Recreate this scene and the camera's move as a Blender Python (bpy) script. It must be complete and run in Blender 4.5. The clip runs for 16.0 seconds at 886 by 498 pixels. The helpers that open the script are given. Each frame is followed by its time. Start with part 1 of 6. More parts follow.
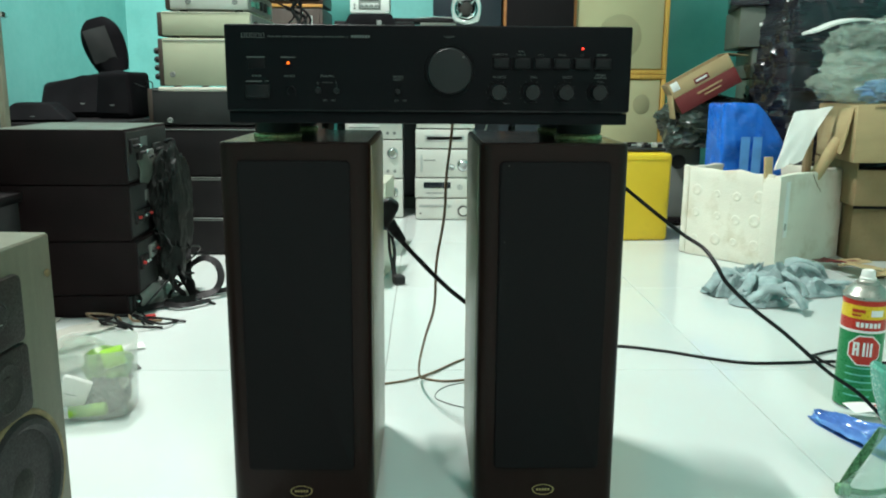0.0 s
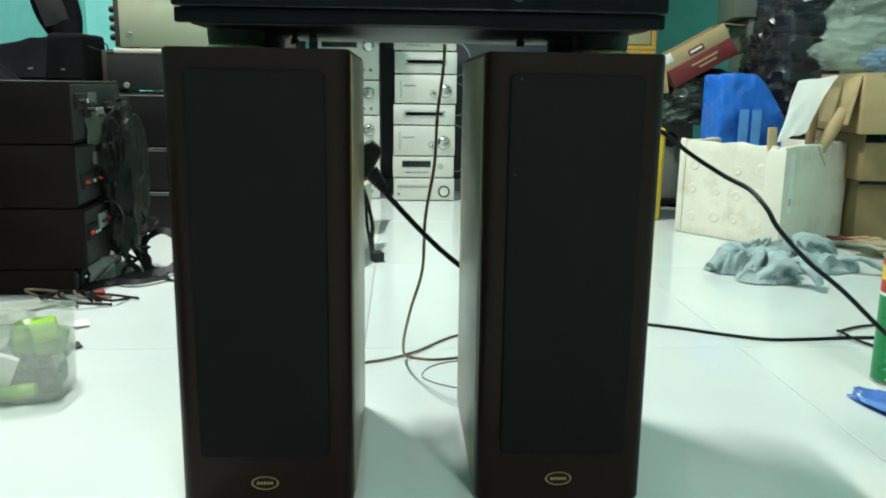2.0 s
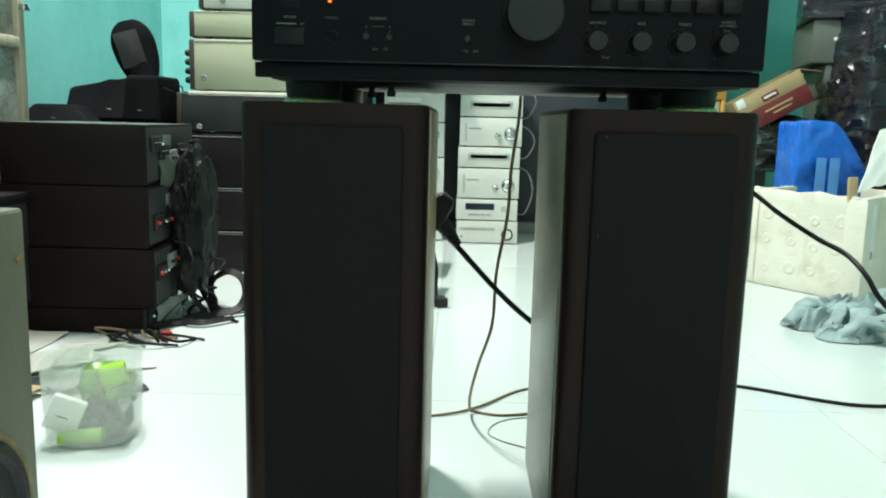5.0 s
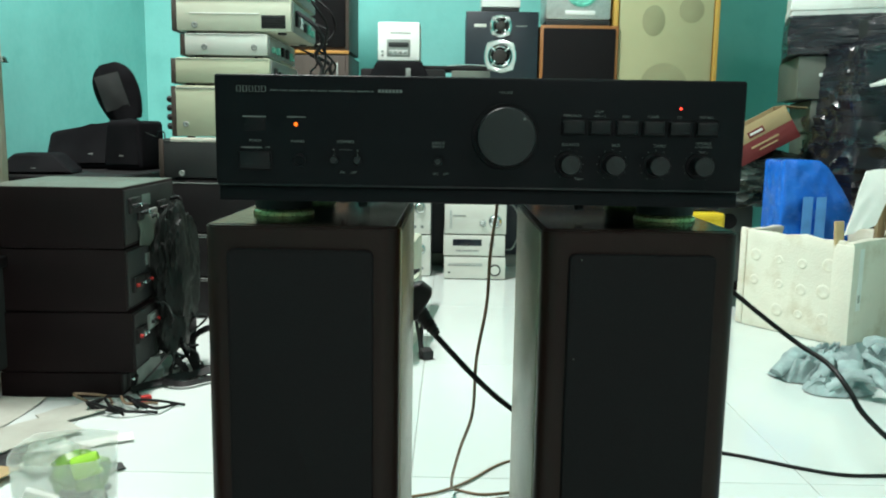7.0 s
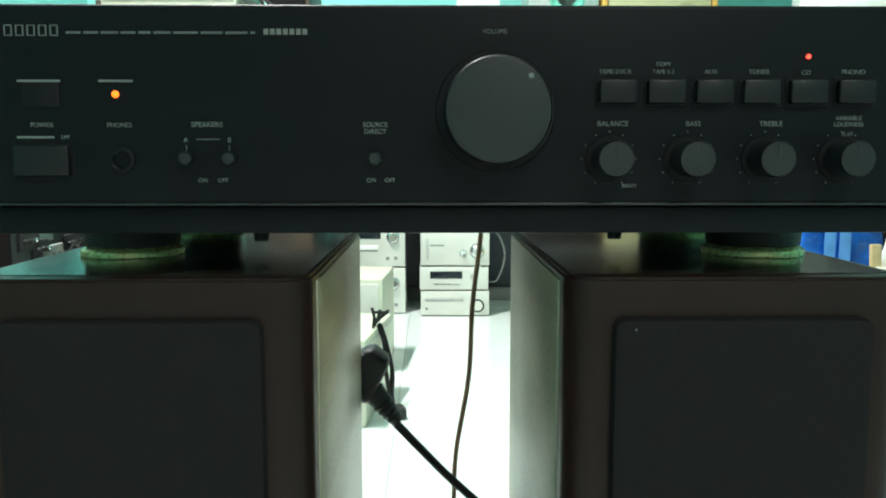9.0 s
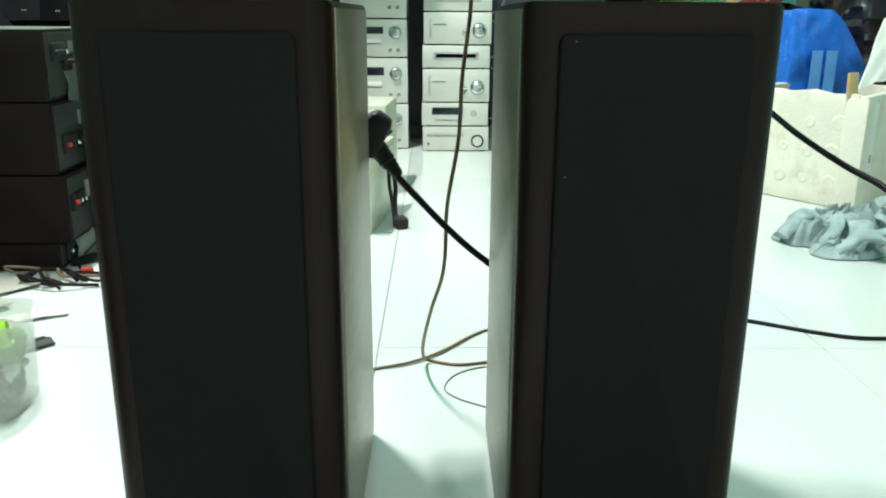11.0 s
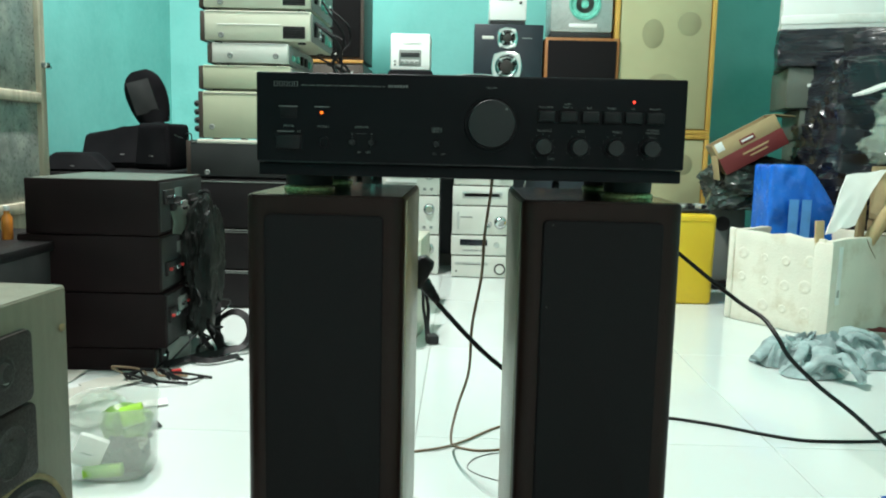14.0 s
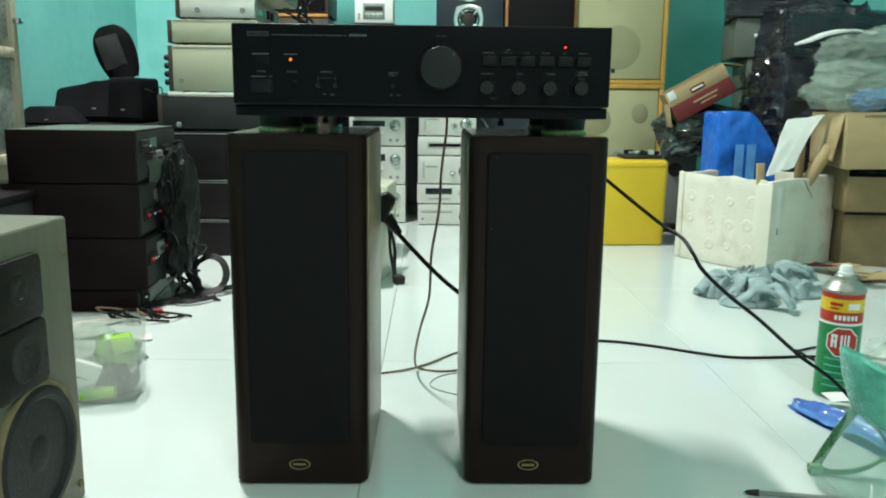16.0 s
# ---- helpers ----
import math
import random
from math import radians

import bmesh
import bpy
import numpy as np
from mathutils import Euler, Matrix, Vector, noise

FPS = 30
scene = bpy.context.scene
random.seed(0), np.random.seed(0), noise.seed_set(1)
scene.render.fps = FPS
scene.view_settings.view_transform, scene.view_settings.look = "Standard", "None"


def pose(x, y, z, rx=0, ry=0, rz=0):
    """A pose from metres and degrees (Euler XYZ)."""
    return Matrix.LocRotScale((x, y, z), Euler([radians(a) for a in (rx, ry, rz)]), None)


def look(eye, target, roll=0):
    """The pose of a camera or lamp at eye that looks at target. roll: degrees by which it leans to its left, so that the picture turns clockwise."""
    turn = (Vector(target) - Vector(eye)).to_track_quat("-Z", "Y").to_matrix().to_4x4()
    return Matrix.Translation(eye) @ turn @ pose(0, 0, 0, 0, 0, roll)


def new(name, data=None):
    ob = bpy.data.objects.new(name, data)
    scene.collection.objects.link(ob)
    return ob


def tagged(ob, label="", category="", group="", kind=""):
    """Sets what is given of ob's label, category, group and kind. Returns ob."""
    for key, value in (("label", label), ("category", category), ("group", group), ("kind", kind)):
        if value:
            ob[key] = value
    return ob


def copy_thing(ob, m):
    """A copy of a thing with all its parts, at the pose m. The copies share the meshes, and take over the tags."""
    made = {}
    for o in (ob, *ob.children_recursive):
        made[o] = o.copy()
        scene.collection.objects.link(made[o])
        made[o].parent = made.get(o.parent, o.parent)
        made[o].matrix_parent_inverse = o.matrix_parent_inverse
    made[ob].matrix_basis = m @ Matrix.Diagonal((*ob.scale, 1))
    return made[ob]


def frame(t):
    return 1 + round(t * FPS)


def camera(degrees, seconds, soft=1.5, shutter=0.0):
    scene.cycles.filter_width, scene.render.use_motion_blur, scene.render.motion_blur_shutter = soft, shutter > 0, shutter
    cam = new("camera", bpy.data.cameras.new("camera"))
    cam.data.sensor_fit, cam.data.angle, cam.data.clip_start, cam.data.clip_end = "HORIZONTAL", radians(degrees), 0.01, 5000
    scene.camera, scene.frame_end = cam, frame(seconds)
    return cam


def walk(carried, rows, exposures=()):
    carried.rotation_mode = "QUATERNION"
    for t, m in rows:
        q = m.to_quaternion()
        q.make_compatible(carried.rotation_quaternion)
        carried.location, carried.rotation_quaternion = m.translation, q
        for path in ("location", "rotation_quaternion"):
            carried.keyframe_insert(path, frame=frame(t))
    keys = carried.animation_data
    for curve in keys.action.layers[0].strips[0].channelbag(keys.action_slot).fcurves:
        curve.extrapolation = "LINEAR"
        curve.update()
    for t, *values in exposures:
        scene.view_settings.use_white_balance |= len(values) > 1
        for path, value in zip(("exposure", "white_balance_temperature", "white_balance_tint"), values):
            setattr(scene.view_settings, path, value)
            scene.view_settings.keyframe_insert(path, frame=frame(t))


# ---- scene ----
cam = camera(57.4, 16.0, soft=2.0)
PATH = [
    (0, (-0.004, 0.106, 0.501), (0.04, 2.066, 0.104), 0.4),
    (0.5, (-0.001, 0.131, 0.462), (0.074, 2.09, 0.069), 0.1),
    (1, (-0.01, 0.171, 0.427), (0.137, 2.127, 0.037), 0.9),
    (1.5, (-0.017, 0.216, 0.415), (0.116, 2.171, 0.014), 0.7),
    (2, (-0.021, 0.261, 0.409), (0.088, 2.218, 0.011), 0.8),
    (2.5, (-0.028, 0.288, 0.412), (0.064, 2.249, 0.031), 0.9),
    (3, (-0.037, 0.291, 0.417), (0.009, 2.257, 0.05), 0.7),
    (3.5, (-0.037, 0.288, 0.419), (-0.027, 2.258, 0.072), 0.8),
    (6, (-0.039, 0.295, 0.445), (-0.077, 2.271, 0.139), 1.5),
    (6.5, (-0.037, 0.308, 0.489), (-0.063, 2.285, 0.186), 1.4),
    (7, (-0.023, 0.322, 0.52), (-0.038, 2.3, 0.23), 0.9),
    (7.5, (-0.002, 0.384, 0.537), (0.017, 2.365, 0.26), 0.4),
    (8, (-0.002, 0.489, 0.529), (0.02, 2.473, 0.281), -0.1),
    (8.5, (0.003, 0.573, 0.507), (0.028, 2.559, 0.27), -0.3),
    (9, (-0.008, 0.619, 0.494), (0.022, 2.607, 0.273), 0.0),
    (9.5, (-0.013, 0.616, 0.47), (0.011, 2.6, 0.222), 0.3),
    (10, (-0.007, 0.609, 0.438), (0.019, 2.583, 0.112), 0.4),
    (10.2, (-0.005, 0.565, 0.44), (0.026, 2.529, 0.061), 0.4),
    (12.3, (0.003, 0.401, 0.408), (-0.006, 2.289, -0.252), 0.4),
    (12.5, (0.001, 0.363, 0.432), (-0.011, 2.268, -0.175), 0.5),
    (13, (0.0, 0.287, 0.472), (-0.027, 2.24, 0.04), 0.8),
    (13.5, (-0.004, 0.233, 0.496), (-0.046, 2.208, 0.183), 0.9),
    (14, (-0.006, 0.165, 0.496), (-0.05, 2.147, 0.235), 1.3),
    (14.5, (-0.008, 0.111, 0.487), (-0.079, 2.085, 0.171), 0.8),
    (15, (0.004, 0.081, 0.474), (-0.043, 2.05, 0.125), 0.7),
    (15.5, (0.013, 0.065, 0.463), (0.01, 2.028, 0.08), 0.8),
    (16, (0.012, 0.042, 0.481), (0.042, 2.008, 0.116), 0.7),
]
EXPOSURES = [(0.0, 0.14), (2, 0.12), (2.6, 0.26), (3.5, 0.34), (6, 0.3), (7, 0.2), (7.5, 0.06), (8, 0.14), (9, 0.7), (9.5, 1.12), (10.2, 0.8), (12.3, 0.03), (13, 0.12), (14, 0.24), (14.6, 0.2), (15.5, 0.08), (16, 0.08)]
walk(cam, [(t, look(eye, target, roll)) for t, eye, target, roll in PATH], EXPOSURES)

# ---- world and lamps ----
world = bpy.data.worlds.new("world")
scene.world = world
world.use_nodes = True
world.node_tree.nodes["Background"].inputs["Color"].default_value = (0.75, 0.9, 0.85, 1)
world.node_tree.nodes["Background"].inputs["Strength"].default_value = 0.03



# ---- materials ----
def material(name, color, rough=0.5, metal=0.0, vary=0.12, scale=30.0, bump=0.1, grain=400.0, spec=0.5, dirt=None, dirt_at=(0.55, 0.75),
             dirt_scale=4.0, coat=0.0, trans=0.0, ior=1.45, alpha=1.0, sheen=0.0, per_object=0.0, stretch=(1, 1, 1), bump_scale=None, bump_dist=0.002):
    m = bpy.data.materials.new(name)
    m.use_nodes = True
    nt = m.node_tree
    n, l = nt.nodes, nt.links
    b = n["Principled BSDF"]
    b.inputs["Roughness"].default_value = rough
    b.inputs["Metallic"].default_value = metal
    b.inputs["Specular IOR Level"].default_value = spec
    b.inputs["Coat Weight"].default_value = coat
    b.inputs["Coat Roughness"].default_value = 0.06
    b.inputs["Transmission Weight"].default_value = trans
    b.inputs["IOR"].default_value = ior
    b.inputs["Alpha"].default_value = alpha
    b.inputs["Sheen Weight"].default_value = sheen
    co = n.new("ShaderNodeTexCoord")
    mp = n.new("ShaderNodeMapping")
    mp.inputs["Scale"].default_value = stretch
    l.new(co.outputs["Object"], mp.inputs["Vector"])
    big = n.new("ShaderNodeTexNoise")
    big.inputs["Scale"].default_value, big.inputs["Detail"].default_value = scale, 5
    l.new(mp.outputs[0], big.inputs["Vector"])
    fine = n.new("ShaderNodeTexNoise")
    fine.inputs["Scale"].default_value, fine.inputs["Detail"].default_value = bump_scale or grain, 3
    l.new(mp.outputs[0], fine.inputs["Vector"])
    ramp = n.new("ShaderNodeMapRange")
    ramp.inputs["From Min"].default_value, ramp.inputs["From Max"].default_value = 0.3, 0.7
    ramp.inputs["To Min"].default_value, ramp.inputs["To Max"].default_value = 1 - vary, 1 + vary
    l.new(big.outputs["Fac"], ramp.inputs["Value"])
    val = ramp.outputs[0]
    if per_object:
        oi = n.new("ShaderNodeObjectInfo")
        r2 = n.new("ShaderNodeMapRange")
        r2.inputs["To Min"].default_value, r2.inputs["To Max"].default_value = 1 - per_object, 1 + per_object
        l.new(oi.outputs["Random"], r2.inputs["Value"])
        mu = n.new("ShaderNodeMath")
        mu.operation = "MULTIPLY"
        l.new(val, mu.inputs[0])
        l.new(r2.outputs[0], mu.inputs[1])
        val = mu.outputs[0]
    sc = n.new("ShaderNodeVectorMath")
    sc.operation = "SCALE"
    sc.inputs[0].default_value = color
    l.new(val, sc.inputs["Scale"])
    out = sc.outputs[0]
    if dirt:
        dn = n.new("ShaderNodeTexNoise")
        dn.inputs["Scale"].default_value, dn.inputs["Detail"].default_value = dirt_scale, 8
        dn.inputs["Roughness"].default_value = 0.65
        l.new(co.outputs["Object"], dn.inputs["Vector"])
        dr = n.new("ShaderNodeMapRange")
        dr.inputs["From Min"].default_value, dr.inputs["From Max"].default_value = dirt_at
        l.new(dn.outputs["Fac"], dr.inputs["Value"])
        mx = n.new("ShaderNodeMix")
        mx.data_type = "RGBA"
        l.new(dr.outputs[0], mx.inputs["Factor"])
        l.new(out, mx.inputs["A"])
        mx.inputs["B"].default_value = (*dirt, 1)
        out = mx.outputs["Result"]
    l.new(out, b.inputs["Base Color"])
    rr = n.new("ShaderNodeMapRange")
    rr.inputs["From Min"].default_value, rr.inputs["From Max"].default_value = 0.3, 0.7
    rr.inputs["To Min"].default_value, rr.inputs["To Max"].default_value = max(0.02, rough * 0.8), min(1, rough * 1.25)
    l.new(fine.outputs["Fac"], rr.inputs["Value"])
    l.new(rr.outputs[0], b.inputs["Roughness"])
    if bump:
        bp = n.new("ShaderNodeBump")
        bp.inputs["Strength"].default_value, bp.inputs["Distance"].default_value = bump, bump_dist
        l.new(fine.outputs["Fac"], bp.inputs["Height"])
        l.new(bp.outputs[0], b.inputs["Normal"])
    return m


def glow(name, color, strength):
    m = bpy.data.materials.new(name)
    m.use_nodes = True
    b = m.node_tree.nodes["Principled BSDF"]
    b.inputs["Base Color"].default_value = (*color, 1)
    b.inputs["Emission Color"].default_value = (*color, 1)
    b.inputs["Emission Strength"].default_value = strength
    return m


M_TILE = material("glazed white tile", (0.60, 0.655, 0.63), 0.12, vary=0.03, scale=3, bump=0.03, bump_scale=14, per_object=0.02, dirt=(0.55, 0.58, 0.55), dirt_at=(0.62, 0.9), dirt_scale=5)
M_GROUT = material("grey grout", (0.36, 0.38, 0.36), 0.8, dirt=(0.33, 0.33, 0.3), dirt_scale=12)
M_WALL = material("teal wall paint", (0.19, 0.54, 0.505), 0.6, vary=0.08, scale=2.5, bump=0.35, bump_scale=55, dirt=(0.15, 0.47, 0.44), dirt_at=(0.5, 0.8), dirt_scale=6)
M_WHITEWALL = material("off white paint", (0.7, 0.72, 0.68), 0.7, vary=0.05, scale=2, bump=0.2, bump_scale=60)
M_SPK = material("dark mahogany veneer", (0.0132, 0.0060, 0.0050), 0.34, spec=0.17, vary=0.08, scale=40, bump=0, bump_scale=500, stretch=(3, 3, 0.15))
# base far paler than the veneer: the bright floor's reflection is put into it
M_SIDE = material("satin laminate with painted floor sheen", (0.23, 0.21, 0.15), 0.33, spec=0.8, vary=0.16, scale=10, bump=0, bump_scale=260, stretch=(1, 0.4, 5))
M_GRILLE = material("black grille cloth", (0.0116, 0.0106, 0.0112), 0.9, spec=0.06, vary=0.06, scale=500, bump=0.15, bump_scale=1600)
M_TOP = material("glossy dark lacquer", (0.014, 0.010, 0.008), 0.16, spec=0.6, vary=0.2, scale=20, bump=0.02, bump_scale=300)
M_WELL = material("black recess", (0.0045, 0.0047, 0.0056), 0.5, spec=0.14, vary=0.1, bump=0)
M_GOLD = material("worn gold", (0.55, 0.42, 0.2), 0.35, metal=0.9, vary=0.1)
M_AMP = material("black anodised aluminium", (0.0046, 0.0050, 0.0062), 0.45, spec=0.1, metal=0.1, vary=0.12, scale=8, bump=0.06, bump_scale=700, stretch=(0.2, 1, 6))
M_AMPBODY = material("black painted steel", (0.015, 0.016, 0.017), 0.5, vary=0.15, bump=0.08)
M_KNOB = material("dark satin knob", (0.0090, 0.0105, 0.0118), 0.36, metal=0.3, vary=0.1, bump=0.04)
M_BUTTON = material("dark satin button", (0.0060, 0.0066, 0.0076), 0.42, spec=0.2, vary=0.1, bump=0.04)
M_PLATE = material("blackish brown moulding", (0.016, 0.014, 0.012), 0.55, spec=0.3, vary=0.25, scale=30, bump=0.1, dirt=(0.035, 0.03, 0.024), dirt_at=(0.55, 0.8), dirt_scale=30)
M_PRINT = material("pale grey print", (0.105, 0.115, 0.11), 0.6, vary=0.1, bump=0)
M_RUBBER = material("black rubber", (0.009, 0.009, 0.0095), 0.55, vary=0.2, bump=0.1)
M_CABLE = material("black cable sheath", (0.008, 0.008, 0.0085), 0.5, spec=0.25, vary=0.2, bump=0.05)
M_BROWNWIRE = material("brown flat wire", (0.20, 0.13, 0.075), 0.45, vary=0.15, bump=0.05)
M_RINGGREEN = material("brassy green ring", (0.42, 0.44, 0.20), 0.28, metal=0.35, vary=0.1)
M_CHROME = material("chrome", (0.75, 0.77, 0.77), 0.15, metal=1.0, vary=0.05, bump=0.02)
M_SILVER = material("champagne silver plastic", (0.60, 0.61, 0.56), 0.35, metal=0.25, vary=0.06, scale=10, bump=0.05)
M_SILVER2 = material("silver panel", (0.48, 0.50, 0.48), 0.3, metal=0.5, vary=0.05, bump=0.04)
M_CREAMCASE = material("pale champagne steel", (0.56, 0.57, 0.46), 0.4, metal=0.15, vary=0.06, scale=6, bump=0.06, dirt=(0.3, 0.3, 0.24), dirt_at=(0.6, 0.85))
M_OLIVECASE = material("olive champagne steel", (0.44, 0.46, 0.33), 0.42, metal=0.15, vary=0.06, scale=6, bump=0.06, dirt=(0.24, 0.24, 0.17), dirt_at=(0.6, 0.85))
M_BLACK = material("black case paint", (0.0112, 0.0100, 0.0106), 0.5, spec=0.2, vary=0.25, scale=9, bump=0.12, dirt=(0.014, 0.012, 0.013), dirt_at=(0.55, 0.85))
M_BLACKRED = material("faded black vinyl", (0.0118, 0.0070, 0.0078), 0.6, spec=0.14, vary=0.3, scale=6, bump=0.12, dirt=(0.012, 0.007, 0.008), dirt_at=(0.5, 0.9))
M_SMOKE = material("dark smoky film", (0.011, 0.013, 0.012), 0.5, spec=0.12, vary=0.4, scale=30, bump=0.2, bump_scale=60)
M_SAT = material("matt black plastic", (0.0075, 0.0075, 0.0085), 0.75, spec=0.04, vary=0.3, scale=14, bump=0.15, dirt=(0.010, 0.010, 0.011), dirt_at=(0.5, 0.8))
M_CANDOME = material("dull tin", (0.36, 0.36, 0.32), 0.32, metal=0.7, vary=0.08, bump=0.02)
M_DARKGREY = material("dark grey plastic", (0.028, 0.03, 0.03), 0.5, spec=0.25, vary=0.2, scale=12, bump=0.1)
M_GREY = material("grey case paint", (0.20, 0.22, 0.205), 0.5, vary=0.1, scale=8, bump=0.08, dirt=(0.12, 0.13, 0.12))
M_NAVY = material("dark navy laminate", (0.012, 0.018, 0.026), 0.4, vary=0.2, scale=6, bump=0.06)
M_SCREEN = material("black display glass", (0.008, 0.012, 0.018), 0.12, vary=0.1, bump=0)
M_REDJACK = material("red plastic terminal", (0.45, 0.03, 0.025), 0.4, vary=0.1, bump=0)
M_CLOTHCREAM = material("cream grille cloth", (0.42, 0.41, 0.24), 0.9, vary=0.05, scale=5, bump=0.3, bump_scale=700)
M_CLOTHSPOT = material("stained grille cloth", (0.29, 0.285, 0.165), 0.9, vary=0.06, scale=9, bump=0.3, bump_scale=700)
M_YWOOD = material("yellow pine trim", (0.55, 0.33, 0.07), 0.45, vary=0.15, scale=12, bump=0.1, stretch=(8, 8, 0.6))
M_OWOOD = material("orange teak edge", (0.30, 0.12, 0.035), 0.45, vary=0.2, scale=12, bump=0.1, stretch=(8, 8, 0.6))
M_ORANGEEDGE = material("orange lacquered edge", (0.50, 0.24, 0.06), 0.4, vary=0.15, scale=20, bump=0.05)
M_CASEWOOD = material("weathered pale wood", (0.44, 0.40, 0.30), 0.7, vary=0.2, scale=14, bump=0.3, stretch=(5, 5, 0.5), dirt=(0.2, 0.18, 0.13))
M_YELLOW = material("yellow plastic", (0.72, 0.50, 0.025), 0.4, vary=0.06, scale=5, bump=0.06, dirt=(0.5, 0.34, 0.04), dirt_at=(0.6, 0.9))
M_FOAM = material("dirty expanded foam", (0.70, 0.67, 0.57), 0.85, vary=0.07, scale=7, bump=0.45, bump_scale=160, dirt=(0.50, 0.43, 0.30), dirt_at=(0.52, 0.82), dirt_scale=11)
M_CARDB = material("brown corrugated card", (0.40, 0.30, 0.155), 0.85, vary=0.1, scale=6, bump=0.2, bump_scale=90, dirt=(0.25, 0.17, 0.08), dirt_at=(0.55, 0.85), stretch=(1, 1, 4))
M_CARDDARK = material("shabby brown card", (0.27, 0.195, 0.10), 0.85, vary=0.14, scale=6, bump=0.2, bump_scale=90, dirt=(0.12, 0.085, 0.045), dirt_at=(0.5, 0.8))
M_REDPRINT = material("dark red carton print", (0.145, 0.018, 0.018), 0.6, vary=0.15, scale=9, bump=0.08, dirt=(0.11, 0.03, 0.022))
M_BLUEBAG = material("blue woven plastic", (0.012, 0.15, 0.66), 0.25, vary=0.18, scale=9, bump=0.35, bump_scale=38, coat=0.3)
M_PALEBLUE = material("faded blue panel", (0.11, 0.34, 0.76), 0.4, vary=0.15, scale=20, bump=0.1)
M_BLACKBAG = material("black bin liner", (0.013, 0.014, 0.020), 0.27, vary=0.2, scale=9, bump=0.5, bump_scale=9, bump_dist=0.008, stretch=(0.8, 0.8, 6), coat=0.3)
M_CLEARBAG = material("cloudy clear plastic", (0.52, 0.62, 0.52), 0.22, vary=0.15, scale=9, bump=0.25, bump_scale=20, alpha=0.26, coat=0.5)
M_THINCLEAR = material("frosted clear plastic", (0.78, 0.82, 0.76), 0.18, vary=0.1, scale=9, bump=0.1, alpha=0.27, coat=0.3)
M_WHITE = material("white plastic", (0.74, 0.75, 0.72), 0.4, vary=0.05, scale=8, bump=0.05)
M_PAPER = material("scuffed white sheet", (0.74, 0.75, 0.71), 0.7, vary=0.08, scale=8, bump=0.2, bump_scale=60, dirt=(0.45, 0.44, 0.38))
M_GREYPAPER = material("grey board", (0.36, 0.37, 0.32), 0.7, vary=0.1, scale=8, bump=0.15, bump_scale=60)
M_RAG = material("grey blue cotton rag", (0.31, 0.40, 0.40), 0.95, vary=0.25, scale=22, bump=0.5, bump_scale=420, sheen=0.2, dirt=(0.15, 0.21, 0.22), dirt_at=(0.5, 0.75), dirt_scale=14)
M_LIME = material("lime green plastic", (0.27, 0.52, 0.04), 0.35, vary=0.1, bump=0.03)
M_LIMEDULL = material("dull green film", (0.13, 0.25, 0.05), 0.35, vary=0.3, scale=40, bump=0.2, bump_scale=60)
M_GLOVE = material("glossy blue film", (0.09, 0.20, 0.52), 0.09, vary=0.3, scale=20, bump=0.4, bump_scale=50, coat=0.6)
M_CANRED = material("red can print", (0.50, 0.035, 0.02), 0.3, metal=0.2, vary=0.05, bump=0)
M_CANYEL = material("yellow can print", (0.78, 0.52, 0.02), 0.3, metal=0.2, vary=0.05, bump=0)
M_CANGRN = material("green can print", (0.012, 0.22, 0.07), 0.3, metal=0.2, vary=0.08, scale=15, bump=0)
M_CANWHITE = material("white can print", (0.8, 0.8, 0.76), 0.35, vary=0.05, bump=0)
M_MINT = material("mint plastic", (0.16, 0.56, 0.44), 0.25, vary=0.18, scale=60, bump=0.4, bump_scale=220, alpha=0.85)
M_MINTGLASS = material("green tinted glass", (0.35, 0.62, 0.5), 0.08, vary=0.05, bump=0.03, alpha=0.16, coat=0.4)
M_GREENSTRAP = material("speckled green strap", (0.12, 0.26, 0.13), 0.6, vary=0.7, scale=260, bump=0.2)
M_GREYSPK = material("grey ash vinyl", (0.150, 0.146, 0.102), 0.5, vary=0.1, scale=14, bump=0.15, stretch=(6, 6, 0.5), dirt=(0.14, 0.14, 0.10), dirt_scale=6)
M_CONE = material("dark paper cone", (0.022, 0.021, 0.018), 0.7, vary=0.15, scale=20, bump=0.15, dirt=(0.045, 0.043, 0.036))
M_TAN = material("tan trim", (0.20, 0.155, 0.075), 0.6, vary=0.35, scale=45)
M_BROWNDK = material("dark brown veneer", (0.055, 0.04, 0.032), 0.5, vary=0.2, scale=9, bump=0.08, stretch=(6, 6, 0.6))
M_GLASSDARK = material("dusty cabinet glass", (0.19, 0.22, 0.20), 0.3, vary=0.35, scale=18, bump=0.15, bump_scale=120, dirt=(0.36, 0.38, 0.34), dirt_at=(0.45, 0.72), dirt_scale=22)
M_LEAF = material("dull green leaves", (0.10, 0.15, 0.05), 0.6, vary=0.3, bump=0.1)
M_PETAL = material("yellow petals", (0.62, 0.58, 0.16), 0.6, vary=0.2, bump=0.1)
M_ORANGE = material("orange bottle plastic", (0.55, 0.2, 0.03), 0.35, vary=0.1)
M_GREYBOX = material("dull grey green case paint", (0.095, 0.11, 0.09), 0.45, vary=0.12, scale=8, bump=0.08, dirt=(0.06, 0.07, 0.06))
M_DARKFILM = material("smoky plastic film", (0.042, 0.055, 0.048), 0.2, vary=0.35, scale=8, bump=0.2, bump_scale=25, coat=0.4)
M_TUBE = glow("lit fluorescent tube", (0.88, 1.0, 0.95), 14.0)
M_LEDO = glow("orange indicator", (1.0, 0.15, 0.008), 1.5)
M_LEDR = glow("red indicator", (1.0, 0.04, 0.02), 3.5)


